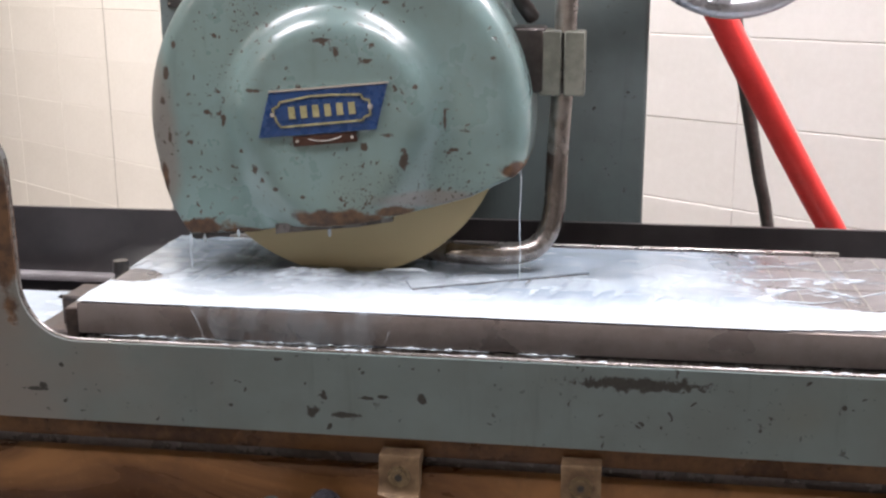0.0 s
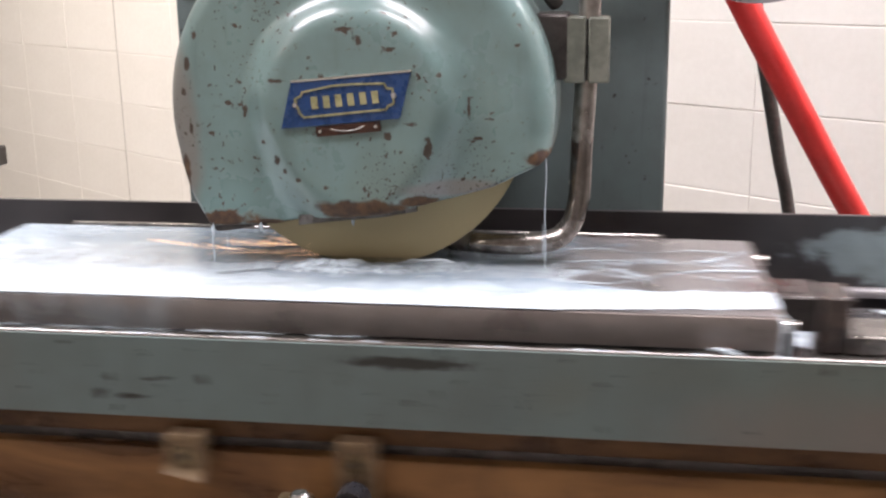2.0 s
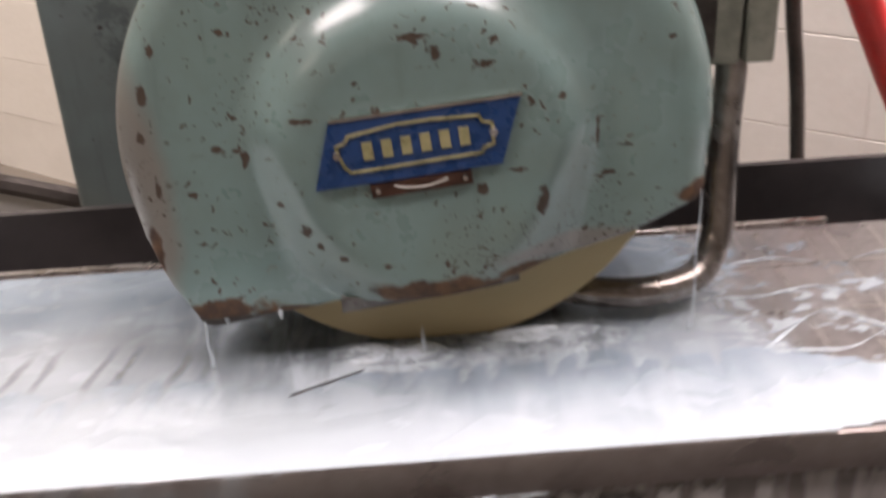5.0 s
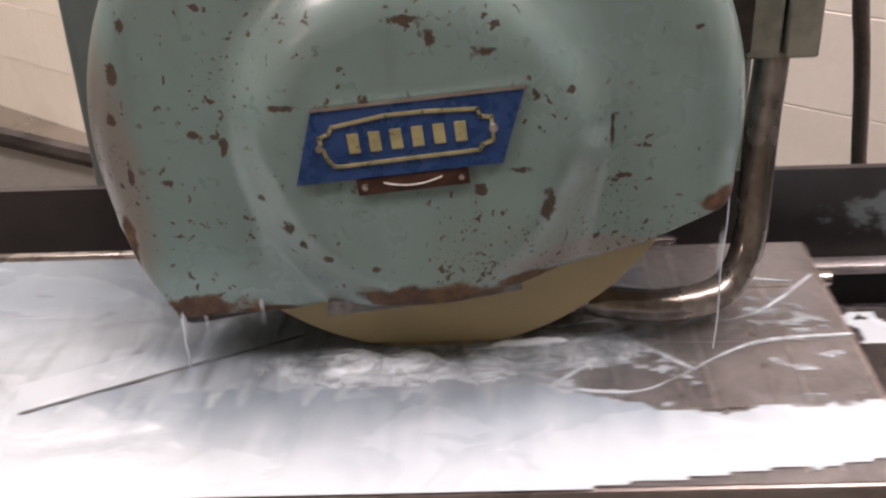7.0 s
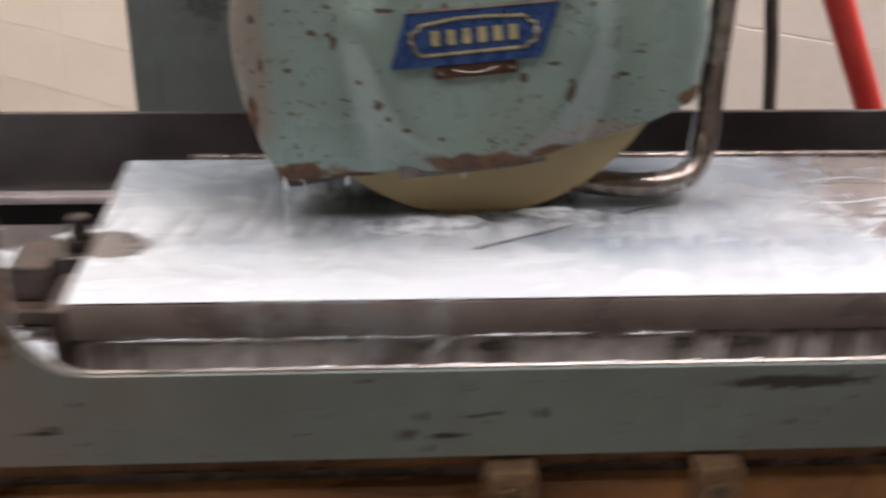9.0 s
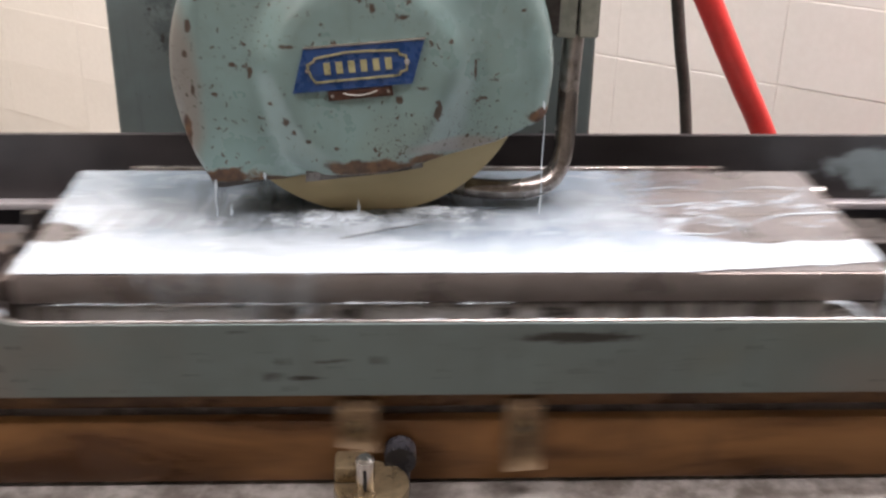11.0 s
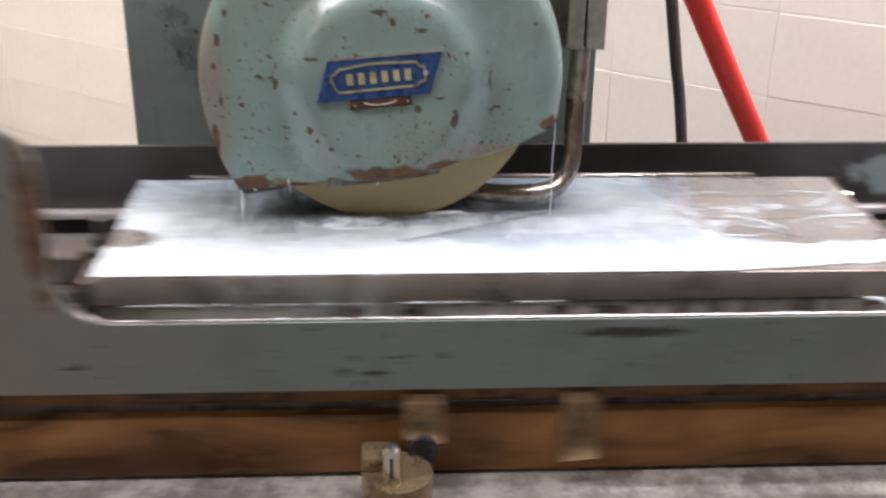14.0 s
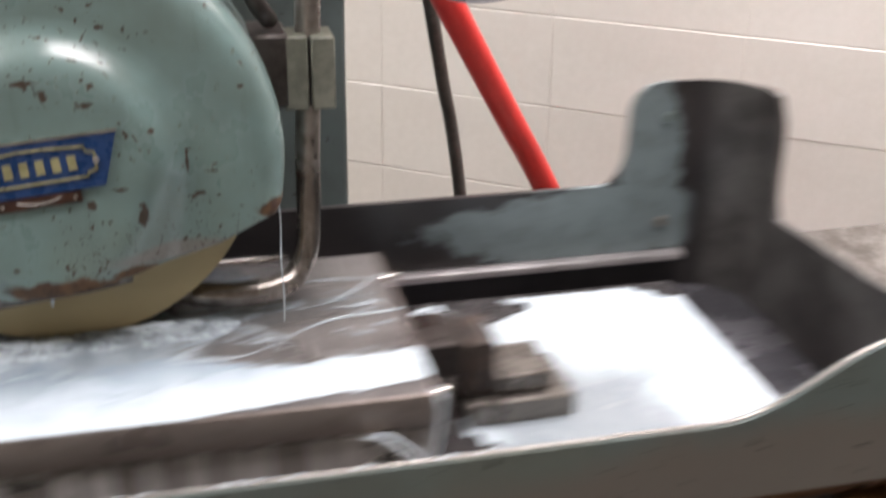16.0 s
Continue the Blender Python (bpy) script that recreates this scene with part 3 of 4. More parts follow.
for k in range(6):
    u = -0.0182 + 0.00645 * k
    part("mark", badge_slab([(u + 0.0007, -0.003), (u + 0.0041, -0.003), (u + 0.0041, 0.0033), (u + 0.0007, 0.0033)], 0.047, 0.0476), badge_gold, badge, smooth=False)
for u, v in ((-0.0262, 0.0), (0.0262, 0.0)):
    x, z = badge_point(u, v)
    part("screw", rod(bmesh.new(), (x, 0.0462, z), (x, 0.0476, z), 0.0012, 0.0016, 12), chrome, badge)
tag = thing("rivet_tag", (-0.0085, 0.0483, 1.0815), "small reddish copper tag with two rivets", "tag")
part("tag_plate", badge_slab([(-0.0172, -0.0176), (0.0172, -0.0176), (0.0172, -0.0122), (-0.0172, -0.0122)], 0.0477, 0.0488), badge_red, tag)
for u in (-0.0148, 0.0148):
    x, z = badge_point(u, -0.0148)
    part("rivet", rod(bmesh.new(), (x, 0.0466, z), (x, 0.0479, z), 0.0009, 0.0013, 12), chrome, tag)
arc = [badge_point(u * 0.001, -0.0158 + 0.0018 * (u / 9.0) ** 2) for u in range(-9, 10, 2)]
part("tag_mark", tube(bmesh.new(), [Vector((x, 0.0475, z)) for x, z in arc], 0.00028, 6), plate_text, tag)

wheel = thing("grinding_wheel", (0, 0.08, 1.0892), "beige abrasive grinding wheel, lower part showing", "grinding wheel")
part("abrasive", rod(bmesh.new(), (0, 0.0725, 1.0892), (0, 0.0885, 1.0892), 0.0889, seg=96), wheel_grit, wheel)
part("flange", rod(bmesh.new(), (0, 0.069, 1.0892), (0, 0.0722, 1.0892), 0.03, seg=40), steel, wheel)

# coolant pipe and its clamp
pipe = thing("coolant_pipe", (0.117, 0.103, 1.007), "bent steel coolant pipe, worn bright at the bend", "pipe")
bend = [(0.1185, 0.1035, 1.42), (0.1185, 0.1035, 1.2), (0.1175, 0.1035, 1.12), (0.1152, 0.1, 1.07), (0.1145, 0.0965, 1.045), (0.1138, 0.094, 1.034), (0.111, 0.09, 1.0235)]
bend += [(0.1045, 0.0845, 1.0158), (0.095, 0.0805, 1.0133), (0.08, 0.0785, 1.0124), (0.063, 0.0825, 1.0116), (0.05, 0.09, 1.0106), (0.032, 0.0965, 1.01)]
part("pipe_run", tube(bmesh.new(), smooth_path(bend, 6), 0.006, 18), pipe_steel, pipe)
clamp = thing("pipe_clamp", (0.117, 0.1, 1.0985), "two-piece grey painted pipe clamp block", "clamp")
part("clamp_half", box(bmesh.new(), 0.1048, 0.1163, 0.0925, 0.113, 1.0985, 1.1335, 0.0008), paint_clamp, clamp)
part("clamp_half", box(bmesh.new(), 0.1178, 0.129, 0.0922, 0.113, 1.0985, 1.133, 0.0008), paint_clamp, clamp)
part("clamp_shim", box(bmesh.new(), 0.1162, 0.1179, 0.096, 0.112, 1.0995, 1.132), plate_black, clamp)
valve = thing("pipe_valve", (0.108, 0.11, 1.165), "dark brass coolant valve on the pipe", "valve")
part("valve_body", rod(bmesh.new(), (0.106, 0.11, 1.165), (0.106, 0.11, 1.21), 0.007, seg=6), steel_dark, valve)

# handwheel, hoses
hand = thing("handwheel", (0.211, 0.127, 1.1395), "grey cast alloy feed handwheel", "handwheel")
ring = [Vector((0.2075 + 0.0535 * math.cos(a), 0.127, 1.1975 + 0.0535 * math.sin(a))) for a in [2 * math.pi * i / 64 for i in range(65)]]
part("wheel_rim", tube(bmesh.new(), ring, 0.0062, 14), alloy, hand)
for a in (-99, 21, 141):
    c, s = math.cos(radians(a)), math.sin(radians(a))
    spoke = [Vector((0.2075 + r * c, 0.131 - 0.003 * r / 0.05, 1.1975 + r * s)) for r in (0.008, 0.02, 0.035, 0.052)]
    part("spoke", tube(bmesh.new(), spoke, lambda t: 0.0095 - 0.0045 * math.sin(math.pi * t) ** 0.8, 12), alloy, hand)
part("hub", rod(bmesh.new(), (0.2075, 0.12, 1.1975), (0.2075, 0.15, 1.1975), 0.0155, seg=28), alloy, hand)
part("shaft", rod(bmesh.new(), (0.2075, 0.15, 1.1975), (0.2075, 0.36, 1.1975), 0.008), steel_dark, hand)
bracket = thing("handwheel_bracket", (0.2, 0.3, 1.18), "dark cast bracket carrying the handwheel shaft", "bracket")
part("bracket_body", box(bmesh.new(), 0.1685, 0.236, 0.29, 0.4, 1.172, 1.26, 0.006, 2), steel_dark, bracket)

hose = thing("red_hose", (0.33, 0.385, 0.94), "smooth bright red rubber hose hanging down", "hose")
part("hose_run", tube(bmesh.new(), smooth_path([(0.62, 0.55, 0.48), (0.5, 0.5, 0.66), (0.4, 0.435, 0.825), (0.33, 0.386, 0.945), (0.296, 0.361, 1.0), (0.236, 0.318, 1.1), (0.195, 0.288, 1.168), (0.165, 0.27, 1.2), (0.12, 0.25, 1.215)], 8), 0.0103, 20), rubber_red, hose)
cable = thing("grey_hose", (0.28, 0.46, 0.94), "thin dark grey ribbed hose behind the red one", "hose")
part("hose_run", tube(bmesh.new(), smooth_path([(0.4, 0.55, 0.48), (0.32, 0.5, 0.75), (0.281, 0.46, 0.945), (0.267, 0.443, 1.0), (0.243, 0.41, 1.1), (0.221, 0.38, 1.2), (0.2, 0.36, 1.32)], 8), 0.0056, 14), rubber_grey, cable)

# things behind the machine
barrier = thing("slanting_bar", (-0.5, 0.8, 0.475), "dark steel bar slanting over a grey sheet put in for shade", "bar")
part("bar", rod(bmesh.new(), (-1.1, 0.8, 0.962), (-0.1, 0.8, 0.66), 0.011, seg=8), steel_dark, barrier)
# grey sheet put in for the shaded triangle below the bar
part("sheet", slab(bmesh.new(), [(-1.1, 0.4755), (-0.1, 0.4755), (-0.1, 0.65), (-1.1, 0.95)], 0.812, 0.818), grey_shade, barrier)
stand = thing("bench_block", (-0.67, 0.82, 0.475), "dark steel block on a post by the wall", "stand")
part("block", box(bmesh.new(), -0.8, -0.674, 0.81, 0.86, 0.903, 0.929, 0.002), steel_dark, stand)
part("post", box(bmesh.new(), -0.725, -0.692, 0.825, 0.855, 0.4755, 0.903, 0.001), steel_dark, stand)

# lever that reverses the table, on the bed
lever = thing("reversing_lever", (0.0, -0.075, 0.8965), "oily bronze reversing lever base with a bright post", "lever")
bm = rod(bmesh.new(), (0.003, -0.074, 0.8965), (0.003, -0.074, 0.9185), 0.0185, seg=36)
part("lever_base", bm, bronze, lever)
part("lug", box(bmesh.new(), -0.0155, 0.001, -0.074, -0.058, 0.9185, 0.9275, 0.002, 2), bronze, lever)
part("post", rod(bmesh.new(), (0.0, -0.079, 0.9185), (0.0, -0.079, 0.9365), 0.0046, seg=24), chrome, lever)
part("post_cap", rod(bmesh.new(), (0.0, -0.079, 0.9365), (0.0, -0.079, 0.938), 0.0046, 0.0032, 24), chrome, lever)
part("post_slot", box(bmesh.new(), -0.0009, 0.0009, -0.0838, -0.082, 0.921, 0.933), plate_black, lever)
roller = thing("trip_roller", (0.017, -0.053, 0.8965), "dark rubber trip roller beside the lever", "roller")
part("roller_body", rod(bmesh.new(), (0.017, -0.06, 0.921), (0.017, -0.0485, 0.921), 0.008, seg=32), rubber_dark, roller)
part("roller_arm", box(bmesh.new(), 0.012, 0.022, -0.058, -0.05, 0.8965, 0.921, 0.001), rubber_dark, roller)
nut = thing("hex_nut", (0.032, -0.085, 0.8965), "small bright hex nut on the bed", "nut")
part("nut_body", rod(bmesh.new(), (0.032, -0.085, 0.8965), (0.032, -0.085, 0.9015), 0.0045, seg=6), chrome, nut)

# ---------------------------------------------------------------- what rides on the table
RIDERS = []


def rider(name, at, label, category, group="", kind=""):
    ob = thing(name, at, label, category, group, kind)
    RIDERS.append(ob)
    return ob


table = rider("grinder_table", (0, 0.05, 0.898), "brown oily cast-iron grinder table with a T-slot", "machine table")
table_steel = plain("wet_table_top", (0.06, 0.055, 0.055), (0.13, 0.12, 0.12), 0.28, 0.5, 12, 0.15)
bm = box(bmesh.new(), -0.62, 0.62, -0.022, 0.14, 0.8995, 0.922)
part("table_casting", bm, iron_brown, table)
part("table_top", box(bmesh.new(), -0.415, 0.415, -0.031, 0.166, 0.9295, 0.955, 0.001), table_steel, table)
part("slot_upper", box(bmesh.new(), -0.62, 0.62, -0.0325, -0.0225, 0.9406, 0.9535, 0.0012, 2), iron_lip_shaded, table, "oily upper T-slot lip, colour darkened for the panel's shade")
part("slot_lower", box(bmesh.new(), -0.62, 0.62, -0.0378, -0.0225, 0.8985, 0.9358, 0.0016, 2), iron_brown, table, "oily front rail")
part("slot_floor", box(bmesh.new(), -0.62, 0.62, -0.0222, -0.0195, 0.9303, 0.942), plate_black, table)


def dog(x0, x1, z0, z1, bolt_z, slant):
    """A bent steel plate hooked into the slot; its foot flares out and is cut askew by slant."""
    d = rider("trip_dog", ((x0 + x1) / 2, -0.04, z0), "oily steel trip dog clamped in the table slot", "trip dog", "trip dogs on the table")
    side = [(-0.0335, z1), (-0.0438, z1), (-0.0452, z1 - 0.002), (-0.0452, z0 + 0.006), (-0.0468, z0 + 0.0025), (-0.0495, z0), (-0.0475, z0 - 0.0012), (-0.0445, z0 + 0.0012), (-0.0425, z0 + 0.005), (-0.0385, z0 + 0.006), (-0.0385, z1 - 0.006), (-0.0335, z1 - 0.006)]
    bm, rings = bmesh.new(), []
    for k in range(5):
        x = x0 + (x1 - x0) * k / 4
        drop = slant * (k / 4 - 0.5)
        rings.append([bm.verts.new((x, y, z + (drop if z < z0 + 0.007 else 0.0))) for y, z in side])
    for u, v in zip(rings, rings[1:]):
        for k in range(len(side)):
            j = (k + 1) % len(side)
            bm.faces.new((u[k], v[k], v[j], u[j]))
    bm.faces.new(rings[0])
    bm.faces.new(rings[-1])
    part("dog_plate", bm, iron_dog, d)
    xm = (x0 + x1) / 2
    bolt = part("cap_screw", rod(bmesh.new(), (xm, -0.0472, bolt_z), (xm, -0.0445, bolt_z), 0.0036, 0.004, seg=24), bronze, d)
    part("socket", rod(bmesh.new(), (xm, -0.0476, bolt_z), (xm, -0.0471, bolt_z), 0.0019, seg=6), plate_black, bolt)
    part("washer", rod(bmesh.new(), (xm, -0.0457, bolt_z), (xm, -0.0445, bolt_z), 0.0054, seg=24), bronze, bolt)


dog(-0.0612, -0.042, 0.9262, 0.9457, 0.9363, -0.004)
dog(0.0235, 0.0418, 0.9125, 0.946, 0.9365, 0.0015)
dog(-0.3265, -0.3075, 0.9225, 0.944, 0.9345, -0.003)

splash = rider("splash_guard", PANEL_BASE, "grey-green painted sheet-metal splash guard round the table", "splash guard")


def arc_points(cx, cz, r, a0, a1, n=8):
    return [(cx + r * math.cos(radians(a0 + (a1 - a0) * i / n)), cz + r * math.sin(radians(a0 + (a1 - a0) * i / n))) for i in range(n + 1)]


top = [(-0.478, 1.097), (-0.258, 1.097)] + arc_points(-0.2565, 1.077, 0.02, 90, 0) + arc_points(-0.2085, 1.0215, 0.0275, 180, 270)
top += [(0.345, 0.994)] + [(0.345 + 0.085 * i / 12, 0.994 + 0.034 * ease(i / 12)) for i in range(1, 13)] + [(0.478, 1.03)]
outline = [(0.478, 0.9538), (-0.478, 0.9538)] + top
part("front_panel", slab(bmesh.new(), outline, -0.042, -0.0372), paint_panel, splash)
rim = [Vector((x, -0.0396, z + 0.0004)) for x, z in top[9:-2]]
part("rim_edge", tube(bmesh.new(), rim, 0.0009, 8), steel_wet, splash, "wet bright bare edge")


def wall_loop(path, heights, foot, thick):
    bm = bmesh.new()
    rows = []
    for i, (x, y) in enumerate(path):
        a, b = path[max(i - 1, 0)], path[min(i + 1, len(path) - 1)]
        d = Vector((b[0] - a[0], b[1] - a[1])).normalized()
        n = Vector((-d.y, d.x)) * thick
        rows.append([bm.verts.new((x, y, foot)), bm.verts.new((x, y, heights[i])), bm.verts.new((x + n.x, y + n.y, heights[i])), bm.verts.new((x + n.x, y + n.y, foot))])
    for u, v in zip(rows, rows[1:]):
        for k in range(4):
            bm.faces.new((u[k], u[(k + 1) % 4], v[(k + 1) % 4], v[k]))
    bm.faces.new(rows[0])
    bm.faces.new(rows[-1][::-1])
    return bm


def back_height(x):
    x = abs(x)
    if x < 0.382:
        return 1.0025
    if x < 0.3985:
        return 1.0025 + 0.0245 * (1 - math.sqrt(max(0, 1 - ((x - 0.382) / 0.0165) ** 2)))
    if x < 0.4165:
        return 1.048 + 0.02 * math.sqrt(max(0, 1 - ((0.4165 - x) / 0.018) ** 2))
    return 1.0685


xs = [-0.4165 + 0.833 * i / 8 for i in range(9)] + [s * v for s in (-1, 1) for v in (0.382, 0.3855, 0.389, 0.3925, 0.3955, 0.3975, 0.3984, 0.3988, 0.4005, 0.404, 0.409, 0.4165, 0.438)]
xs = sorted(set(xs))
plan = [(x, 0.208) for x in xs]
heights = [back_height(x) for x in xs]
turn = [(0.438 + 0.04 * math.sin(radians(a)), 0.168 + 0.04 * math.cos(radians(a))) for a in range(10, 91, 10)]
plan += turn
heights += [1.0685] * 7 + [1.066, 1.05]
plan += [(0.478, 0.166), (0.478, 0.16), (0.478, 0.06), (0.478, -0.036)]
heights += [1.004, 0.993, 1.0, 1.012]
left = [(-x, y) for x, y in turn[::-1]]
plan = [(-0.478, -0.036), (-0.478, 0.155)] + left + plan
heights = [1.05, 1.0685] + [1.0685] * 9 + heights
n = Nodes("half_bare_panel_paint")
edge = n.calc("MULTIPLY", n.calc("SUBTRACT", n.noise(22, 5, 0.7), 0.5), 1.3)
worn = n.spot(K * 0.375, K * (0.976 - PANEL_BASE[2]), K * 0.1, K * 0.025, edge, 0.12)
along = n.add("ShaderNodeSeparateXYZ", Vector=n.xyz).outputs["X"]
for cx, cz, rx, rz in ((0.413, 1.015, 0.022, 0.06), (0.39, 0.985, 0.06, 0.022)):
    worn = n.calc("MAXIMUM", worn, n.spot(K * cx, K * (cz - PANEL_BASE[2]), K * rx, K * rz, edge, 0.2))
worn = n.calc("MULTIPLY", worn, n.ramp(along, K * 0.45, K * 0.436))
color = n.mix(n.ramp(n.noise(8, 4), 0.3, 0.7), (0.02, 0.018, 0.018), (0.045, 0.04, 0.04))
bare_end = n.mix(n.ramp(n.noise(10, 4), 0.35, 0.65), (0.04, 0.036, 0.035), (0.1, 0.096, 0.092))
color = n.mix(n.ramp(along, K * 0.448, K * 0.462), color, bare_end)
color = n.mix(worn, color, n.mix(n.ramp(n.noise(40, 4), 0.4, 0.7), (0.2, 0.245, 0.255), (0.16, 0.19, 0.195)))
back_paint = n.done(color, n.ramp(n.noise(15, 4), 0.3, 0.7, 0.3, 0.5), 0.0, n.bump(worn, 0.3, 0.001, n.bump(n.noise(180, 3), 0.15)))
bright_strip = plain("wet_bright_strip", (0.5, 0.47, 0.47), (0.68, 0.65, 0.65), 0.4, 0.5, 20, 0.1)
gutter_steel = plain("wet_gutter", (0.06, 0.06, 0.067), (0.14, 0.135, 0.147), 0.25, 0.3, 9, 0.12)
part("back_panel", wall_loop(plan, heights, 0.926, 0.004), back_paint, splash, "half-bare dark painted back panel")
for x, z in ((0.4245, 1.0463), (0.4255, 0.976), (-0.4245, 1.0463), (-0.4255, 0.976)):
    part("panel_screw", rod(bmesh.new(), (x, 0.2052, z), (x, 0.208, z), 0.003, 0.0038, 20), paint_panel, splash)
part("pan_floor", box(bmesh.new(), -0.476, 0.476, -0.037, 0.2075, 0.924, 0.929), gutter_steel, splash)
part("ledge", box(bmesh.new(), -0.44, 0.44, 0.198, 0.2076, 0.951, 0.9565, 0.0015, 2), bright_strip, splash, "wet bright angle strip")

clamp_steel = plain("oily_clamp", (0.1, 0.088, 0.078), (0.22, 0.2, 0.18), 0.28, 0.6, 25, 0.2)
clamp_rust = plain("grimy_clamp", (0.018, 0.014, 0.013), (0.075, 0.052, 0.04), 0.5, 0.1, 30, 0.3)

# magnetic chuck
chuck = rider("magnetic_chuck", (0, 0.07, 0.9555), "brown-grey steel magnetic chuck wet with coolant", "magnetic chuck")
chuck_face = plain("chuck_side", (0.2, 0.165, 0.15), (0.28, 0.24, 0.22), 0.32, 0.45, 10, 0.2, 90)
n = Nodes("chuck_base")
gunk = n.noise(22, 4, 0.6, at=n.stretch(1.0, 1, 1.3), distortion=0.5)
runs = n.noise(40, 3, 0.6, at=n.stretch(1.6, 1, 0.22))
pale = n.mix(n.ramp(runs, 0.36, 0.64), (0.27, 0.24, 0.225), (0.52, 0.485, 0.47))
chuck_base = n.done(n.mix(n.ramp(gunk, 0.6, 0.7), pale, (0.07, 0.06, 0.055)), n.ramp(runs, 0.4, 0.6, 0.22, 0.42), 0.15, n.bump(gunk, 0.4, 0.002))
patch_pale = plain("pale_wet_patch", (0.46, 0.44, 0.43), (0.66, 0.63, 0.62), 0.3, 0.1, 30, 0.3, 70)
chuck_top = plain("chuck_top", (0.15, 0.14, 0.138), (0.24, 0.225, 0.22), 0.33, 0.5, 8, 0.06, 160)
part("top_plate", box(bmesh.new(), -0.2285, 0.2285, 0.0, 0.147, 0.9835, 1.0, 0.0009, 2), chuck_face, chuck)
part("pole_face", box(bmesh.new(), -0.2265, 0.2265, 0.0015, 0.1455, 0.9995, 1.0004), chuck_top, chuck, "ground pole face")
part("base", box(bmesh.new(), -0.2265, 0.2265, 0.0025, 0.144, 0.9555, 0.9814, 0.001), chuck_base, chuck, "lighter wet base plate")
for i in range(-6, 7):
    for x in (0.0065 + 0.031 * i, 0.0168 + 0.031 * i):
        part("pole_line", box(bmesh.new(), x - 0.0005, x + 0.0005, 0.006, 0.141, 1.0003, 1.00062), brass_line, chuck, smooth=False)
for y in (0.038, 0.0755, 0.112):
    part("pole_seam", box(bmesh.new(), -0.215, 0.215, y - 0.0005, y + 0.0005, 1.0003, 1.00066), brass_line, chuck, smooth=False)
part("joint_gap", box(bmesh.new(), -0.2255, 0.2255, 0.0045, 0.142, 0.9814, 0.9835), plate_black, chuck, "dark gap under the top plate")
part("end_plate", box(bmesh.new(), -0.2362, -0.2287, 0.0015, 0.034, 0.957, 0.9965, 0.0008), clamp_rust, chuck, "grimy brown end plate")
part("rear_stop", box(bmesh.new(), -0.197, 0.176, 0.1472, 0.1505, 0.98, 1.0022, 0.0004), steel, chuck, "bright rear stop strip")
chip_edge = random.Random(8)
for x0, x1 in ((-0.0468, 0.0202), (0.032, 0.0446), (-0.2, -0.152), (-0.149, -0.112), (0.066, 0.0735), (0.079, 0.089), (0.101, 0.106)):
    top_line = [(x0 + (x1 - x0) * k / 12, 0.981 - chip_edge.uniform(0.0004, 0.0022 if x1 - x0 > 0.03 else 0.004)) for k in range(13)]
    part("base_patch", slab(bmesh.new(), [(x0 + 0.001, 0.957), (x1 - 0.0005, 0.957)] + top_line[::-1], 0.0018, 0.0026), patch_pale, chuck, "pale cleaned patch")
for x, r in ((-0.058, 0.0035), (0.025, 0.0042), (0.05, 0.004), (0.057, 0.0032), (-0.0535, 0.0026)):
    bm = bmesh.new()
    bmesh.ops.create_uvsphere(bm, u_segments=14, v_segments=8, radius=r)
    for v in bm.verts:
        v.co = Vector((x + v.co.x * 1.5, 0.0028 + 0.35 * v.co.y, 0.9765 + v.co.z * 0.8)) + 0.0012 * noise.noise_vector(v.co * 400 + Vector((x * 90, 0, 0)))
    part("swarf_lump", bm, wet_grime, chuck, "dark lump of grinding swarf")
part("switch_boss", rod(bmesh.new(), (0.204, -0.0075, 0.9735), (0.204, 0.005, 0.9735), 0.0085, seg=28), chrome, chuck, "round wet switch shaft")
bm = tube(bmesh.new(), smooth_path([(0.196, -0.004, 0.985), (0.203, -0.0085, 0.986), (0.213, -0.012, 0.98), (0.228, -0.017, 0.969), (0.25, -0.024, 0.9605)], 6), lambda t: 0.0004 + 0.0009 * math.sin(math.pi * (0.15 + 0.8 * t)), 10)
part("coolant_run", bm, milk_white, chuck, "white coolant curling off the switch shaft")
bm = tube(bmesh.new(), smooth_path([(0.2275, 0.006, 0.9995), (0.2295, -0.001, 0.9965), (0.2285, -0.0035, 0.985), (0.225, -0.006, 0.97), (0.22, -0.009, 0.957)], 6), lambda t: 0.0011 - 0.0004 * t, 10)
part("coolant_run", bm, milk_white, chuck, "white coolant pouring off the chuck corner")
part("switch_socket", rod(bmesh.new(), (0.204, -0.008, 0.9735), (0.204, -0.0073, 0.9735), 0.0042, seg=6), plate_black, chuck)



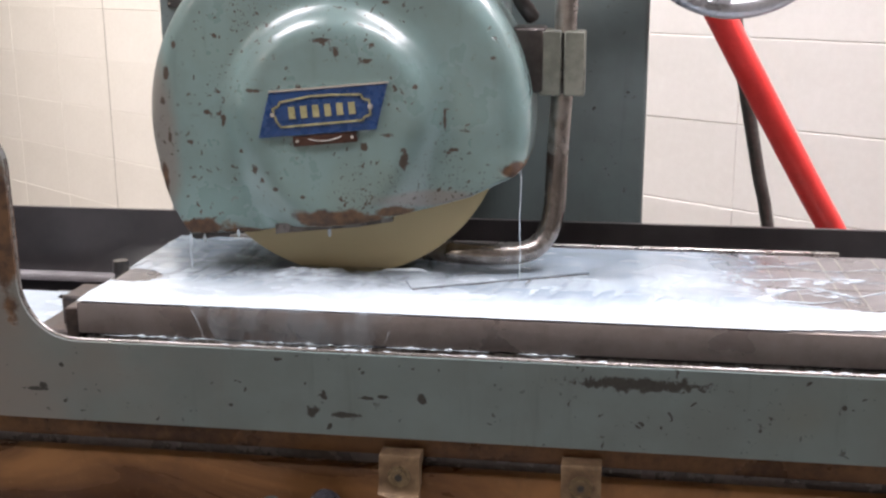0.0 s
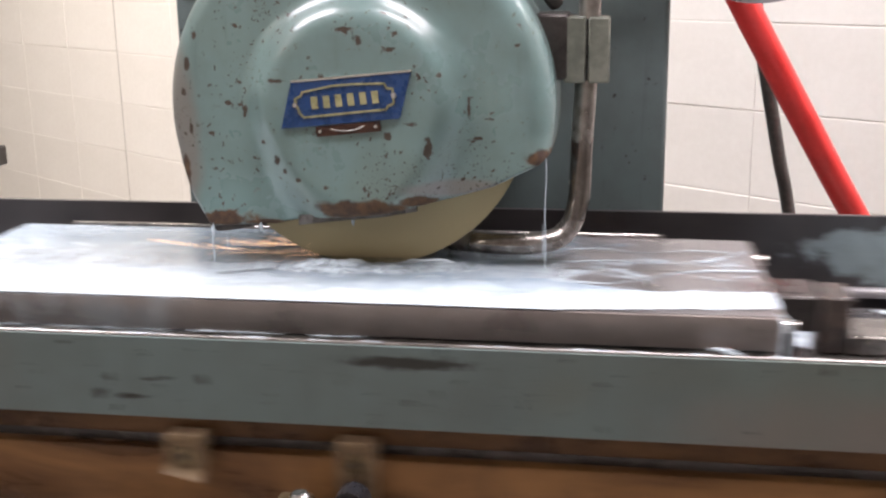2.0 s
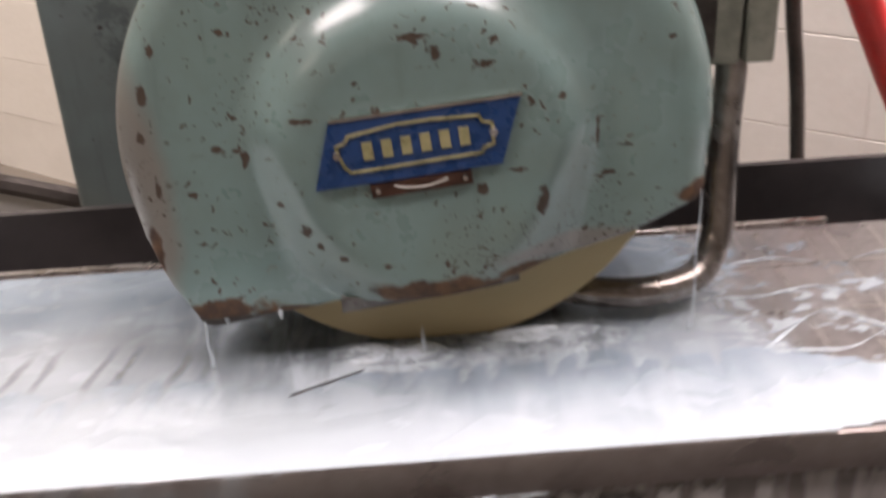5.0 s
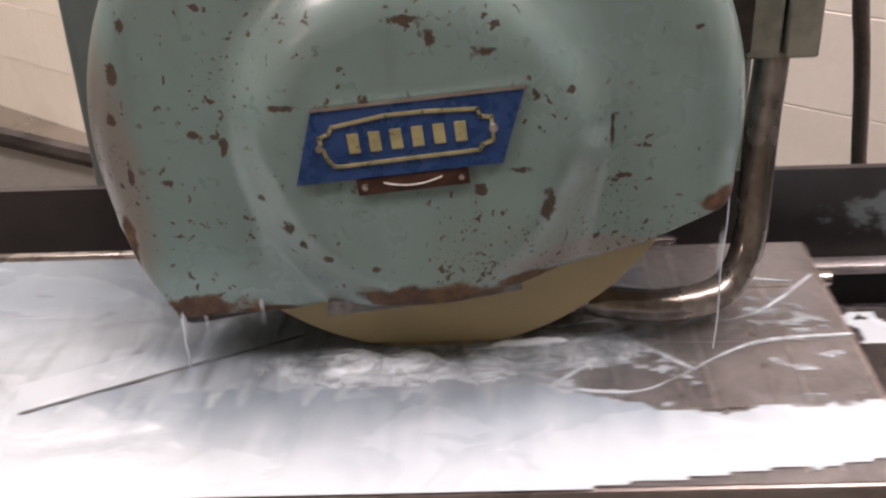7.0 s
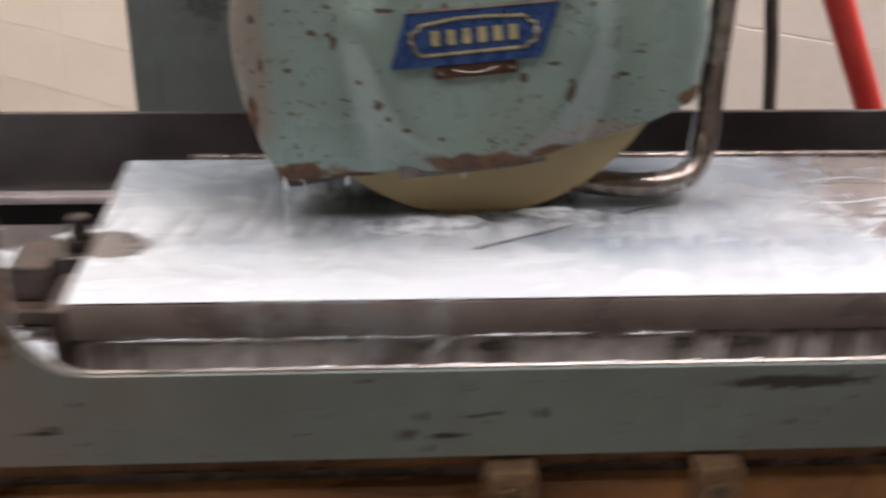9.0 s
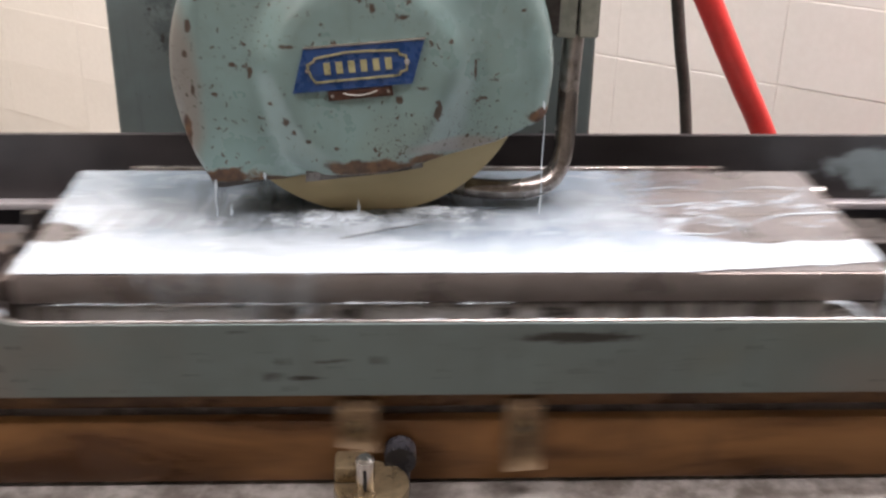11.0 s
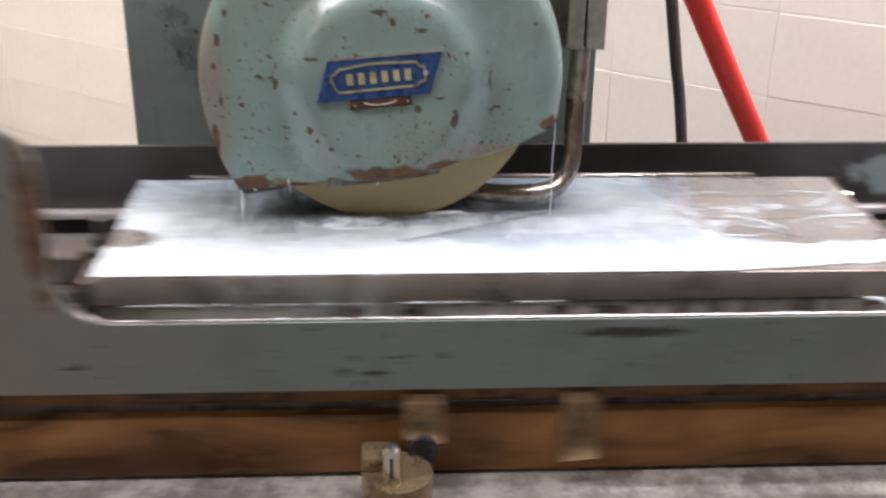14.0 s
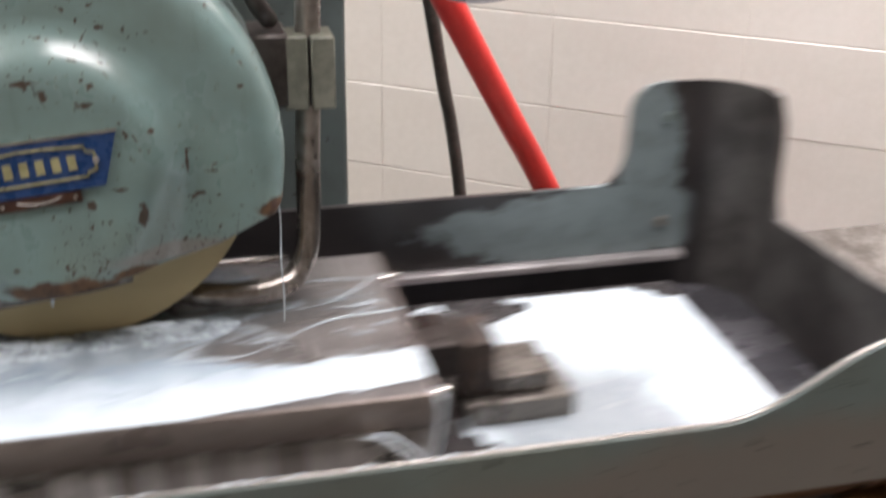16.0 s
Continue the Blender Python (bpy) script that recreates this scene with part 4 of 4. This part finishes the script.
# toe clamps holding the chuck ends
def toe_clamp(side):
    s = side
    metal = clamp_steel if s > 0 else clamp_rust
    c = rider("toe_clamp", (s * 0.27, 0.05, 0.955), "stepped steel toe clamp at the chuck end", "toe clamp", "toe clamps at the chuck")
    bx = lambda a, b, y0, y1, z0, z1: box(bmesh.new(), min(s * a, s * b), max(s * a, s * b), y0, y1, z0, z1, 0.0012)
    if s > 0:
        part("base_step", bx(0.2526, 0.3065, 0.034, 0.076, 0.9553, 0.9685), metal, c)
        part("upper_step", bx(0.2678, 0.2965, 0.040, 0.072, 0.9687, 0.979), metal, c)
        part("upright", bx(0.2525, 0.2676, 0.041, 0.07, 0.9687, 0.9985), clamp_rust, c)
        part("jaw", bx(0.2295, 0.2523, 0.044, 0.078, 0.979, 0.9975), steel_dark, c)
    else:
        part("base_step", bx(0.247, 0.288, 0.058, 0.1, 0.9553, 0.964), metal, c)
        part("upright", bx(0.2525, 0.272, 0.066, 0.094, 0.9642, 0.982), clamp_rust, c)
        part("jaw", bx(0.2295, 0.2523, 0.069, 0.091, 0.976, 0.985), steel_dark, c)
        part("stud_knob", rod(bmesh.new(), (-0.24, 0.08, 0.994), (-0.24, 0.08, 1.001), 0.0052, 0.0042, seg=16), steel_dark, c)
    y = 0.054 if s > 0 else 0.08
    top_z = 0.998 if s > 0 else 0.994
    part("stud", rod(bmesh.new(), (s * 0.24, y, 0.956), (s * 0.24, y, top_z), 0.004, seg=16), steel_dark, c)
    part("stud_nut", rod(bmesh.new(), (s * 0.24, y, top_z - 0.009), (s * 0.24, y, top_z - 0.0035), 0.0072, seg=6), metal if s < 0 else steel, c)


toe_clamp(1)
toe_clamp(-1)
for y, z, r in ((0.128, 0.9935, 0.0032), (0.012, 0.9925, 0.0034)):
    peg = rider("end_screw", (0.234, y, z), "bright screw end by the chuck corner", "screw", "screws at the chuck end")
    part("screw_head", rod(bmesh.new(), (0.2287, y, z), (0.2345, y, z), r, seg=16), chrome, peg)
    part("socket", rod(bmesh.new(), (0.2344, y, z), (0.2349, y, z), r * 0.5, seg=6), plate_black, peg)

strip = rider("steel_strip", (-0.015, 0.07, 1.0006), "thin ground steel strip lying askew on the chuck", "workpiece")
bm = plan_slab(bmesh.new(), [(-0.0605, 0.0415), (0.0315, 0.0855), (0.0245, 0.0995), (-0.0665, 0.0575)], 1.0007, 1.0016)
part("strip_blade", bm, clamp_steel, strip)
part("wet_layer", plan_slab(bmesh.new(), [(-0.0608, 0.0421), (0.0312, 0.0859), (0.0248, 0.099), (-0.0662, 0.0573)], 1.0016, 1.0022), milk_thick, strip, "coat of milky coolant")


# ---------------------------------------------------------------- coolant
def sheet(inside, x0, x1, y0, y1, z, swell, step, seed):
    """A liquid sheet over the cells of a grid for which inside() holds, with a ragged, thin edge."""
    bm, verts = bmesh.new(), {}
    nx, ny = int((x1 - x0) / step), int((y1 - y0) / step)

    def corner(i, j):
        if (i, j) not in verts:
            x, y = x0 + i * step, y0 + j * step
            h = noise.fractal(Vector((x * 26 + seed, y * 42, seed)), 0.9, 2.0, 3)
            depth = min(1.0, max(0.0, inside(x, y) * 60))
            verts[i, j] = bm.verts.new((x, y, z + swell * (0.15 + 0.55 * depth + 0.5 * h * depth)))
        return verts[i, j]

    for i in range(nx):
        for j in range(ny):
            if inside(x0 + (i + 0.5) * step, y0 + (j + 0.5) * step) > 0:
                bm.faces.new((corner(i, j), corner(i + 1, j), corner(i + 1, j + 1), corner(i, j + 1)))
    return bm


def rag(x, y, fx, fy, seed):
    return noise.fractal(Vector((x * fx + seed, y * fy, seed * 1.7)), 0.8, 2.0, 4)


def dry_spot(x, y):
    """Below nought on the bare oval near the chuck end."""
    return 0.008 * (math.hypot((x + 0.221) / 0.0165, (y - 0.051) / 0.0125) - 1 - 0.3 * rag(x, y, 60, 60, 5))


def thick(x, y):
    v = 2 * math.pi * (x - 0.01165 - 0.22 * (y - 0.055) + 0.003 * rag(x, y, 14, 14, 7.0)) / 0.031
    notch = ease(-math.cos(3 * v)) * ease(math.cos(v) * 3) if x < 0.1 else 0.0
    back = 0.059 + 0.006 * rag(x, 0, 30, 1, 3.0) - 0.013 * notch
    if x > 0.09:
        back += (0.036 - 0.058) * ease((x - 0.09) / 0.07)
    elif x < -0.16:
        back -= 0.012 * ease((-0.16 - x) / 0.05)
    front = 0.0002 if x < 0.115 else 0.0002 + 0.105 * (x - 0.115) + 0.0015 * rag(x, 0, 40, 1, 8.0)
    return min(back - y, y - front, dry_spot(x, y))


def thin(x, y):
    far = 0.146 - y
    right = 0.145 + 0.03 * rag(0.3, y, 1, 30, 6.0) - 0.25 * max(0, y - 0.09) - x
    fleck = 0.02 * (rag(x, y, 40, 70, 2.0) - 0.24) if x > 0.08 else -1
    return max(min(far, y - 0.03, right, dry_spot(x, y)), min(fleck, far, y - 0.03, 0.222 - x))


pool = rider("coolant_pool", (0, 0.03, 1.0006), "thick milky white coolant flooding the chuck top", "coolant", kind="stuff")
part("pool_sheet", sheet(thick, -0.2282, 0.2282, 0.0002, 0.11, 1.0007, 0.0016, 0.0016, 4.0), milk_thick, pool, kind="stuff")
film = rider("coolant_film", (0, 0.1, 1.0006), "thin translucent milky coolant film on the chuck", "coolant", kind="stuff")
part("film_sheet", sheet(thin, -0.2282, 0.2282, 0.03, 0.1465, 1.00075, 0.0006, 0.0016, 9.0), milk_thin, film, kind="stuff")


def puddle(x, y):
    e = math.hypot((x - 0.345) / 0.088, (y - 0.075) / 0.105) + 0.3 * rag(x, y, 20, 20, 12)
    return min(0.02 * (1.05 - e), 0.413 - x, 0.16 - y, y + 0.03)


def puddle_left(x, y):
    return puddle(-x, y)


pond = rider("coolant_puddle", (0.36, 0.06, 0.955), "white coolant puddle on the table end", "coolant", kind="stuff")
part("puddle_sheet", sheet(puddle, 0.25, 0.414, -0.03, 0.166, 0.9553, 0.002, 0.002, 5.0), milk_puddle, pond, kind="stuff")
pond = rider("coolant_puddle", (-0.36, 0.06, 0.955), "white coolant puddle on the table end", "coolant", kind="stuff")
part("puddle_sheet", sheet(puddle_left, -0.414, -0.24, -0.03, 0.166, 0.9553, 0.002, 0.002, 6.0), milk_white, pond, kind="stuff")


def veil(x0, x1, seed, drop):
    """Coolant running over the chuck's front edge."""
    bm, step = bmesh.new(), 0.0016
    n = int((x1 - x0) / step)
    rows = []
    for i in range(n + 1):
        x = x0 + i * step
        d = drop * math.sin(math.pi * i / n) ** 0.6 * (0.75 + 0.5 * rag(x, 0, 70, 1, seed))
        rows.append([bm.verts.new((x, y, 1.0012 - max(0.0, d) * f)) for y, f in ((0.0012, 0), (-0.0006, 0.04), (-0.0011, 0.35), (-0.0012, 0.7), (-0.0011, 1.0))])
    for u, v in zip(rows, rows[1:]):
        for k in range(4):
            bm.faces.new((u[k], v[k], v[k + 1], u[k + 1]))
    return bm


spill = rider("coolant_spill", (-0.1, -0.001, 1.0), "thin milky coolant running over the chuck edge", "coolant", kind="stuff")
part("spill_sheet", veil(-0.168, -0.06, 3.0, 0.034), milk_veil, spill, kind="stuff")
for x0, x1, seed in ((-0.214, -0.15, 1), (-0.141, -0.075, 2), (-0.066, -0.012, 3), (0.0, 0.03, 4)):
    n = int((x1 - x0) / 0.0016)
    line = [Vector((x0 + 0.0016 * i, -0.0004, 0.9836 - 0.0011 * abs(noise.noise(Vector((i * 0.19, seed * 7.3, 0)))))) for i in range(n)]
    part("drip_edge", tube(bmesh.new(), line, lambda t, q=seed: 0.00012 + 0.0022 * max(0.0, noise.noise(Vector((t * 17.0, q * 3.1, 1.0)))) * math.sin(math.pi * t), 8), milk_white, spill, kind="stuff")
for pts, r in (([(-0.166, -0.0012, 0.999), (-0.16, -0.004, 0.989), (-0.1565, -0.009, 0.978), (-0.153, -0.02, 0.968), (-0.15, -0.036, 0.96)], 0.0004),
               ([(-0.064, -0.0012, 0.992), (-0.0675, -0.003, 0.9855), (-0.076, -0.004, 0.9835), (-0.084, -0.006, 0.975), (-0.0885, -0.009, 0.96)], 0.0005)):
    part("strand", tube(bmesh.new(), smooth_path(pts, 6), lambda t, r=r: r * (0.8 + 0.7 * math.sin(3 * t)), 8), milk_veil, spill, kind="stuff")
# white coolant beads stand in for broken highlights along the splash guard's rim
highlight_bead = random.Random(3)
for i in range(34):
    x = highlight_bead.uniform(-0.2, 0.25)
    r = highlight_bead.uniform(0.0005, 0.0011)
    bm = bmesh.new()
    bmesh.ops.create_uvsphere(bm, u_segments=10, v_segments=6, radius=r)
    for v in bm.verts:
        v.co = Vector((x + v.co.x * highlight_bead.uniform(2.4, 3.2), -0.0393 + v.co.y, 0.995 + v.co.z * 0.7))
    part("highlight_bead", bm, milk_white, spill, kind="stuff")
runs = rider("coolant_rivulet", (0.17, 0.07, 1.0006), "thin curling white coolant lines on the wet chuck end", "coolant", kind="stuff")
for pts, r in (([(0.112, 0.054), (0.121, 0.0505), (0.145, 0.0475), (0.161, 0.055), (0.178, 0.067), (0.196, 0.0755), (0.2275, 0.0785)], 0.0009),
               ([(0.12, 0.053), (0.128, 0.0605), (0.14, 0.071), (0.15, 0.0745), (0.158, 0.069), (0.168, 0.059)], 0.0008),
               ([(0.1, 0.09), (0.125, 0.088), (0.15, 0.0935), (0.172, 0.088), (0.19, 0.0908), (0.205, 0.1), (0.2238, 0.1193)], 0.0006),
               ([(0.11, 0.112), (0.14, 0.118), (0.165, 0.111), (0.19, 0.118), (0.215, 0.115)], 0.0005)):
    bm = tube(bmesh.new(), smooth_path([(x, y, 1.0008) for x, y in pts], 8), lambda t, r=r: r * (0.7 + 0.5 * math.sin(9 * t + 40 * r)), 8)
    for v in bm.verts:
        v.co.z = 1.0006 + max(0.0, v.co.z - 1.0006) * 0.6
    part("line", bm, milk_foam, runs, kind="stuff")

# splash under the wheel, shaking in place
splashes = []


def surf(x0, x1, y0, y1, high, seed):
    """A churning patch of coolant: a thin-edged sheet with steep folds."""
    def inside(x, y):
        u, v = (2 * x - x0 - x1) / (x1 - x0), (2 * y - y0 - y1) / (y1 - y0)
        return 0.012 * (1.0 - math.hypot(u, v) + 0.25 * rag(x, y, 40, 50, seed))

    bm = sheet(inside, x0 - 0.01, x1 + 0.01, y0 - 0.006, y1 + 0.006, 1.0009, 0.0003, 0.0012, seed)
    for v in bm.verts:
        d = min(1.0, max(0.0, inside(v.co.x, v.co.y) * 95))
        fold = 0.5 + 0.5 * noise.fractal(Vector((v.co.x * 70 - 60 * v.co.y, v.co.y * 120 + 30 * v.co.x, seed)), 0.7, 2.1, 4)
        fine = noise.noise(Vector((v.co.x * 330, v.co.y * 260, seed)))
        v.co.z += (0.0022 if seed == 1.0 else 0.0019 * d) + high * ease(d) * (fold + 0.05 * fine)
    return bm


# the first is a dark see-through sheet, the others white foam
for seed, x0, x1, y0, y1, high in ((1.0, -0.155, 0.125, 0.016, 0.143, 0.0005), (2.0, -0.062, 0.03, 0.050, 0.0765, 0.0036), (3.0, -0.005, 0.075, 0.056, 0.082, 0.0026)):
    s = thing("coolant_splash", ((x0 + x1) / 2, 0.06, 1.0015), "coolant splash under the wheel: white churn and a dark sheet", "splash", kind="stuff")
    part("foam", surf(x0, x1, y0, y1, high, seed), sheet_dark if seed == 1.0 else milk_foam, s, kind="stuff")
    splashes.append(s)
ridge = thing("coolant_ridge", (0.03, 0.07, 1.002), "white ridge of coolant thrown up beside the wheel", "splash", kind="stuff")
bm = tube(bmesh.new(), smooth_path([(0.056, 0.0725, 1.0014), (0.046, 0.0712, 1.0022), (0.036, 0.0705, 1.003), (0.024, 0.07, 1.0026), (0.01, 0.0692, 1.0014)], 8), lambda t: 0.0006 + 0.0016 * math.sin(math.pi * t), 12)
for v in bm.verts:
    v.co += 0.0009 * noise.noise_vector(v.co * 190)
part("ridge_crest", bm, milk_white, ridge, kind="stuff")


def drop_shape(x, y, z, r, long):
    pts = [Vector((x, y, z + long * (0.5 - t))) for t in [i / 8 for i in range(9)]]
    return tube(bmesh.new(), pts, lambda t: r * (0.18 + 0.82 * math.sin(math.pi * min(1, 0.08 + 0.84 * t)) * (0.55 + 0.45 * t)), 10)


DRIPS = []
for x, y, z, low, r, long, phase in ((-0.0855, 0.062, 1.019, 1.003, 0.0011, 0.008, 0.0), (-0.078, 0.063, 1.0205, 1.003, 0.0012, 0.005, 0.09), (-0.058, 0.062, 1.0245, 1.003, 0.0012, 0.005, 0.05),
                                     (0.0965, 0.066, 1.0635, 1.003, 0.0013, 0.006, 0.03), (-0.006, 0.061, 1.0275, 1.003, 0.0012, 0.007, 0.07)):
    d = thing("coolant_drip", (x, y, z), "falling drop of milky coolant", "drop", "coolant drops")
    part("drop", drop_shape(x, y, z, r, long), milk_white, d)
    DRIPS.append((d, (x, y, z), low, phase))
thread = thing("coolant_thread", (0.0975, 0.066, 1.0), "fine thread of coolant falling from the guard tip", "drop")
part("thread_run", tube(bmesh.new(), [Vector((0.0975 + 0.0003 * math.sin(i), 0.066, 1.0635 - 0.0613 * i / 10)) for i in range(11)], 0.0003, 8), milk_white, thread)
thread = thing("coolant_thread", (-0.0862, 0.062, 1.0), "fine thread of coolant falling from the guard lip", "drop")
part("thread_run", tube(bmesh.new(), [Vector((-0.0862 + 0.0002 * math.sin(i), 0.062, 1.0225 - 0.02 * i / 10)) for i in range(11)], 0.0005, 8), milk_white, thread)

# sparks: a burst flies out to the left each time the strip passes under the wheel to the left
sparks = []
rng = random.Random(5)
for k in range(16):
    length = rng.uniform(0.012, 0.034)
    dy, dz = rng.uniform(-0.006, 0.01), rng.uniform(-0.0008, 0.0022)
    x, y, z = rng.uniform(-0.05, -0.012), 0.078 + rng.uniform(-0.005, 0.005), 1.0045 + rng.uniform(0, 0.005)
    s = thing("spark", (x, y, z), "glowing orange grinding spark", "spark", "sparks from the wheel")
    part("streak", tube(bmesh.new(), [Vector((x, y, z)), Vector((x - length / 2, y + dy / 2, z + dz * 0.6)), Vector((x - length, y + dy, z + dz))], 0.0001, 5), spark_glow, s)
    sparks.append((s, (x, y, z), rng.uniform(0.6, 1.6), dz / length, rng.uniform(-0.05, 0.05)))

# ---------------------------------------------------------------- the wall's blocks
bm = box(bmesh.new(), -BLOCK_U / 2 + 0.0014, BLOCK_U / 2 - 0.0014, 0.0, 0.02, -BLOCK_V / 2 + 0.0014, BLOCK_V / 2 - 0.0014, 0.0012, 1)
block_mesh = bpy.data.meshes.new("block")
bm.to_mesh(block_mesh)
bm.free()
block_mesh.materials.append(white_blocks)
JOINT = U0 - 7 * BLOCK_U
for i in range(-13, 8):
    for j in range(-4, 5):
        ob = new("block", block_mesh)
        ob.parent = wall
        ob.location = (U0 + (i + 0.5) * BLOCK_U, 0.0006 * math.sin(i * 7.1 + j * 3.3), V0 + (j + 0.5) * BLOCK_V)
wall_piece("control_joint", box(bmesh.new(), JOINT - 0.003, JOINT + 0.003, -0.001, 0.02, 0.2, 2.2), joint_dark)

# ---------------------------------------------------------------- motion
PERIOD = 1.5345


def table_x(t):
    a = 2 * math.pi * t / PERIOD
    return 0.0066 + 0.0894 * math.cos(a) + 0.0031 * math.sin(a) + 0.0012 * math.cos(2 * a) + 0.0059 * math.cos(3 * a)


def table_y(t):
    return float(np.interp(t, (0, 5, 9, 12.5, 16), (0, -0.0005, -0.0065, -0.0078, -0.0095)))


def motions():
    steps = [i * 0.05 for i in range(321)]
    for ob in RIDERS:
        base = ob.location.copy()
        walk(ob, [(t, Matrix.Translation(base + K * Vector((table_x(t), table_y(t), 0)))) for t in steps])
    base = wheel.location.copy()
    walk(wheel, [(i * 0.1, Matrix.Translation(base) @ pose(0, 0, 0, 0, 80 * i, 0)) for i in range(161)])
    rng = random.Random(11)
    for ob in splashes:
        base = ob.location.copy()
        walk(ob, [(t, Matrix.Translation(base + Vector((rng.uniform(-0.006, 0.006), rng.uniform(-0.004, 0.004), rng.uniform(-0.001, 0.002))))) for t in [i * 0.1 for i in range(161)]])
    for ob, (x, y, z), low, phase in DRIPS:
        rows, t = [(0.0, Matrix.Translation(w(x, y, z)))], phase + 0.05
        fall = math.sqrt(2 * K * (z - low) / 9.8)
        while t + fall + 0.14 < 16.0:
            rows.append((t, Matrix.Translation(w(x, y, z))))
            rows.append((t + fall * 0.6, Matrix.Translation(w(x, y, z - 0.36 * (z - low)))))
            rows.append((t + fall, Matrix.Translation(w(x, y, low))))
            rows.append((t + fall + 1 / 30, Matrix.Translation(w(x, y, z + 0.004))))
            t += fall + 0.14
        rows.append((16.0, Matrix.Translation(w(x, y, z))))
        walk(ob, rows)
    for ob, (x, y, z), speed, rise, late in sparks:
        home = w(0.0, 0.08, 1.03)
        rows = [(0.0, Matrix.Translation(home))]
        for k in (0, 1, 2, 4, 5, 6, 7, 8):
            t = 0.44 + PERIOD * k + late
            a, b = w(x, y, z), w(x - 0.07 * speed, y, z + 0.07 * speed * rise)
            rows += [(t - 0.05, Matrix.Translation(home)), (t, Matrix.Translation(a)), (t + 0.12, Matrix.Translation(b)), (t + 0.16, Matrix.Translation(home))]
        rows.append((16.0, Matrix.Translation(home)))
        walk(ob, rows)


motions()
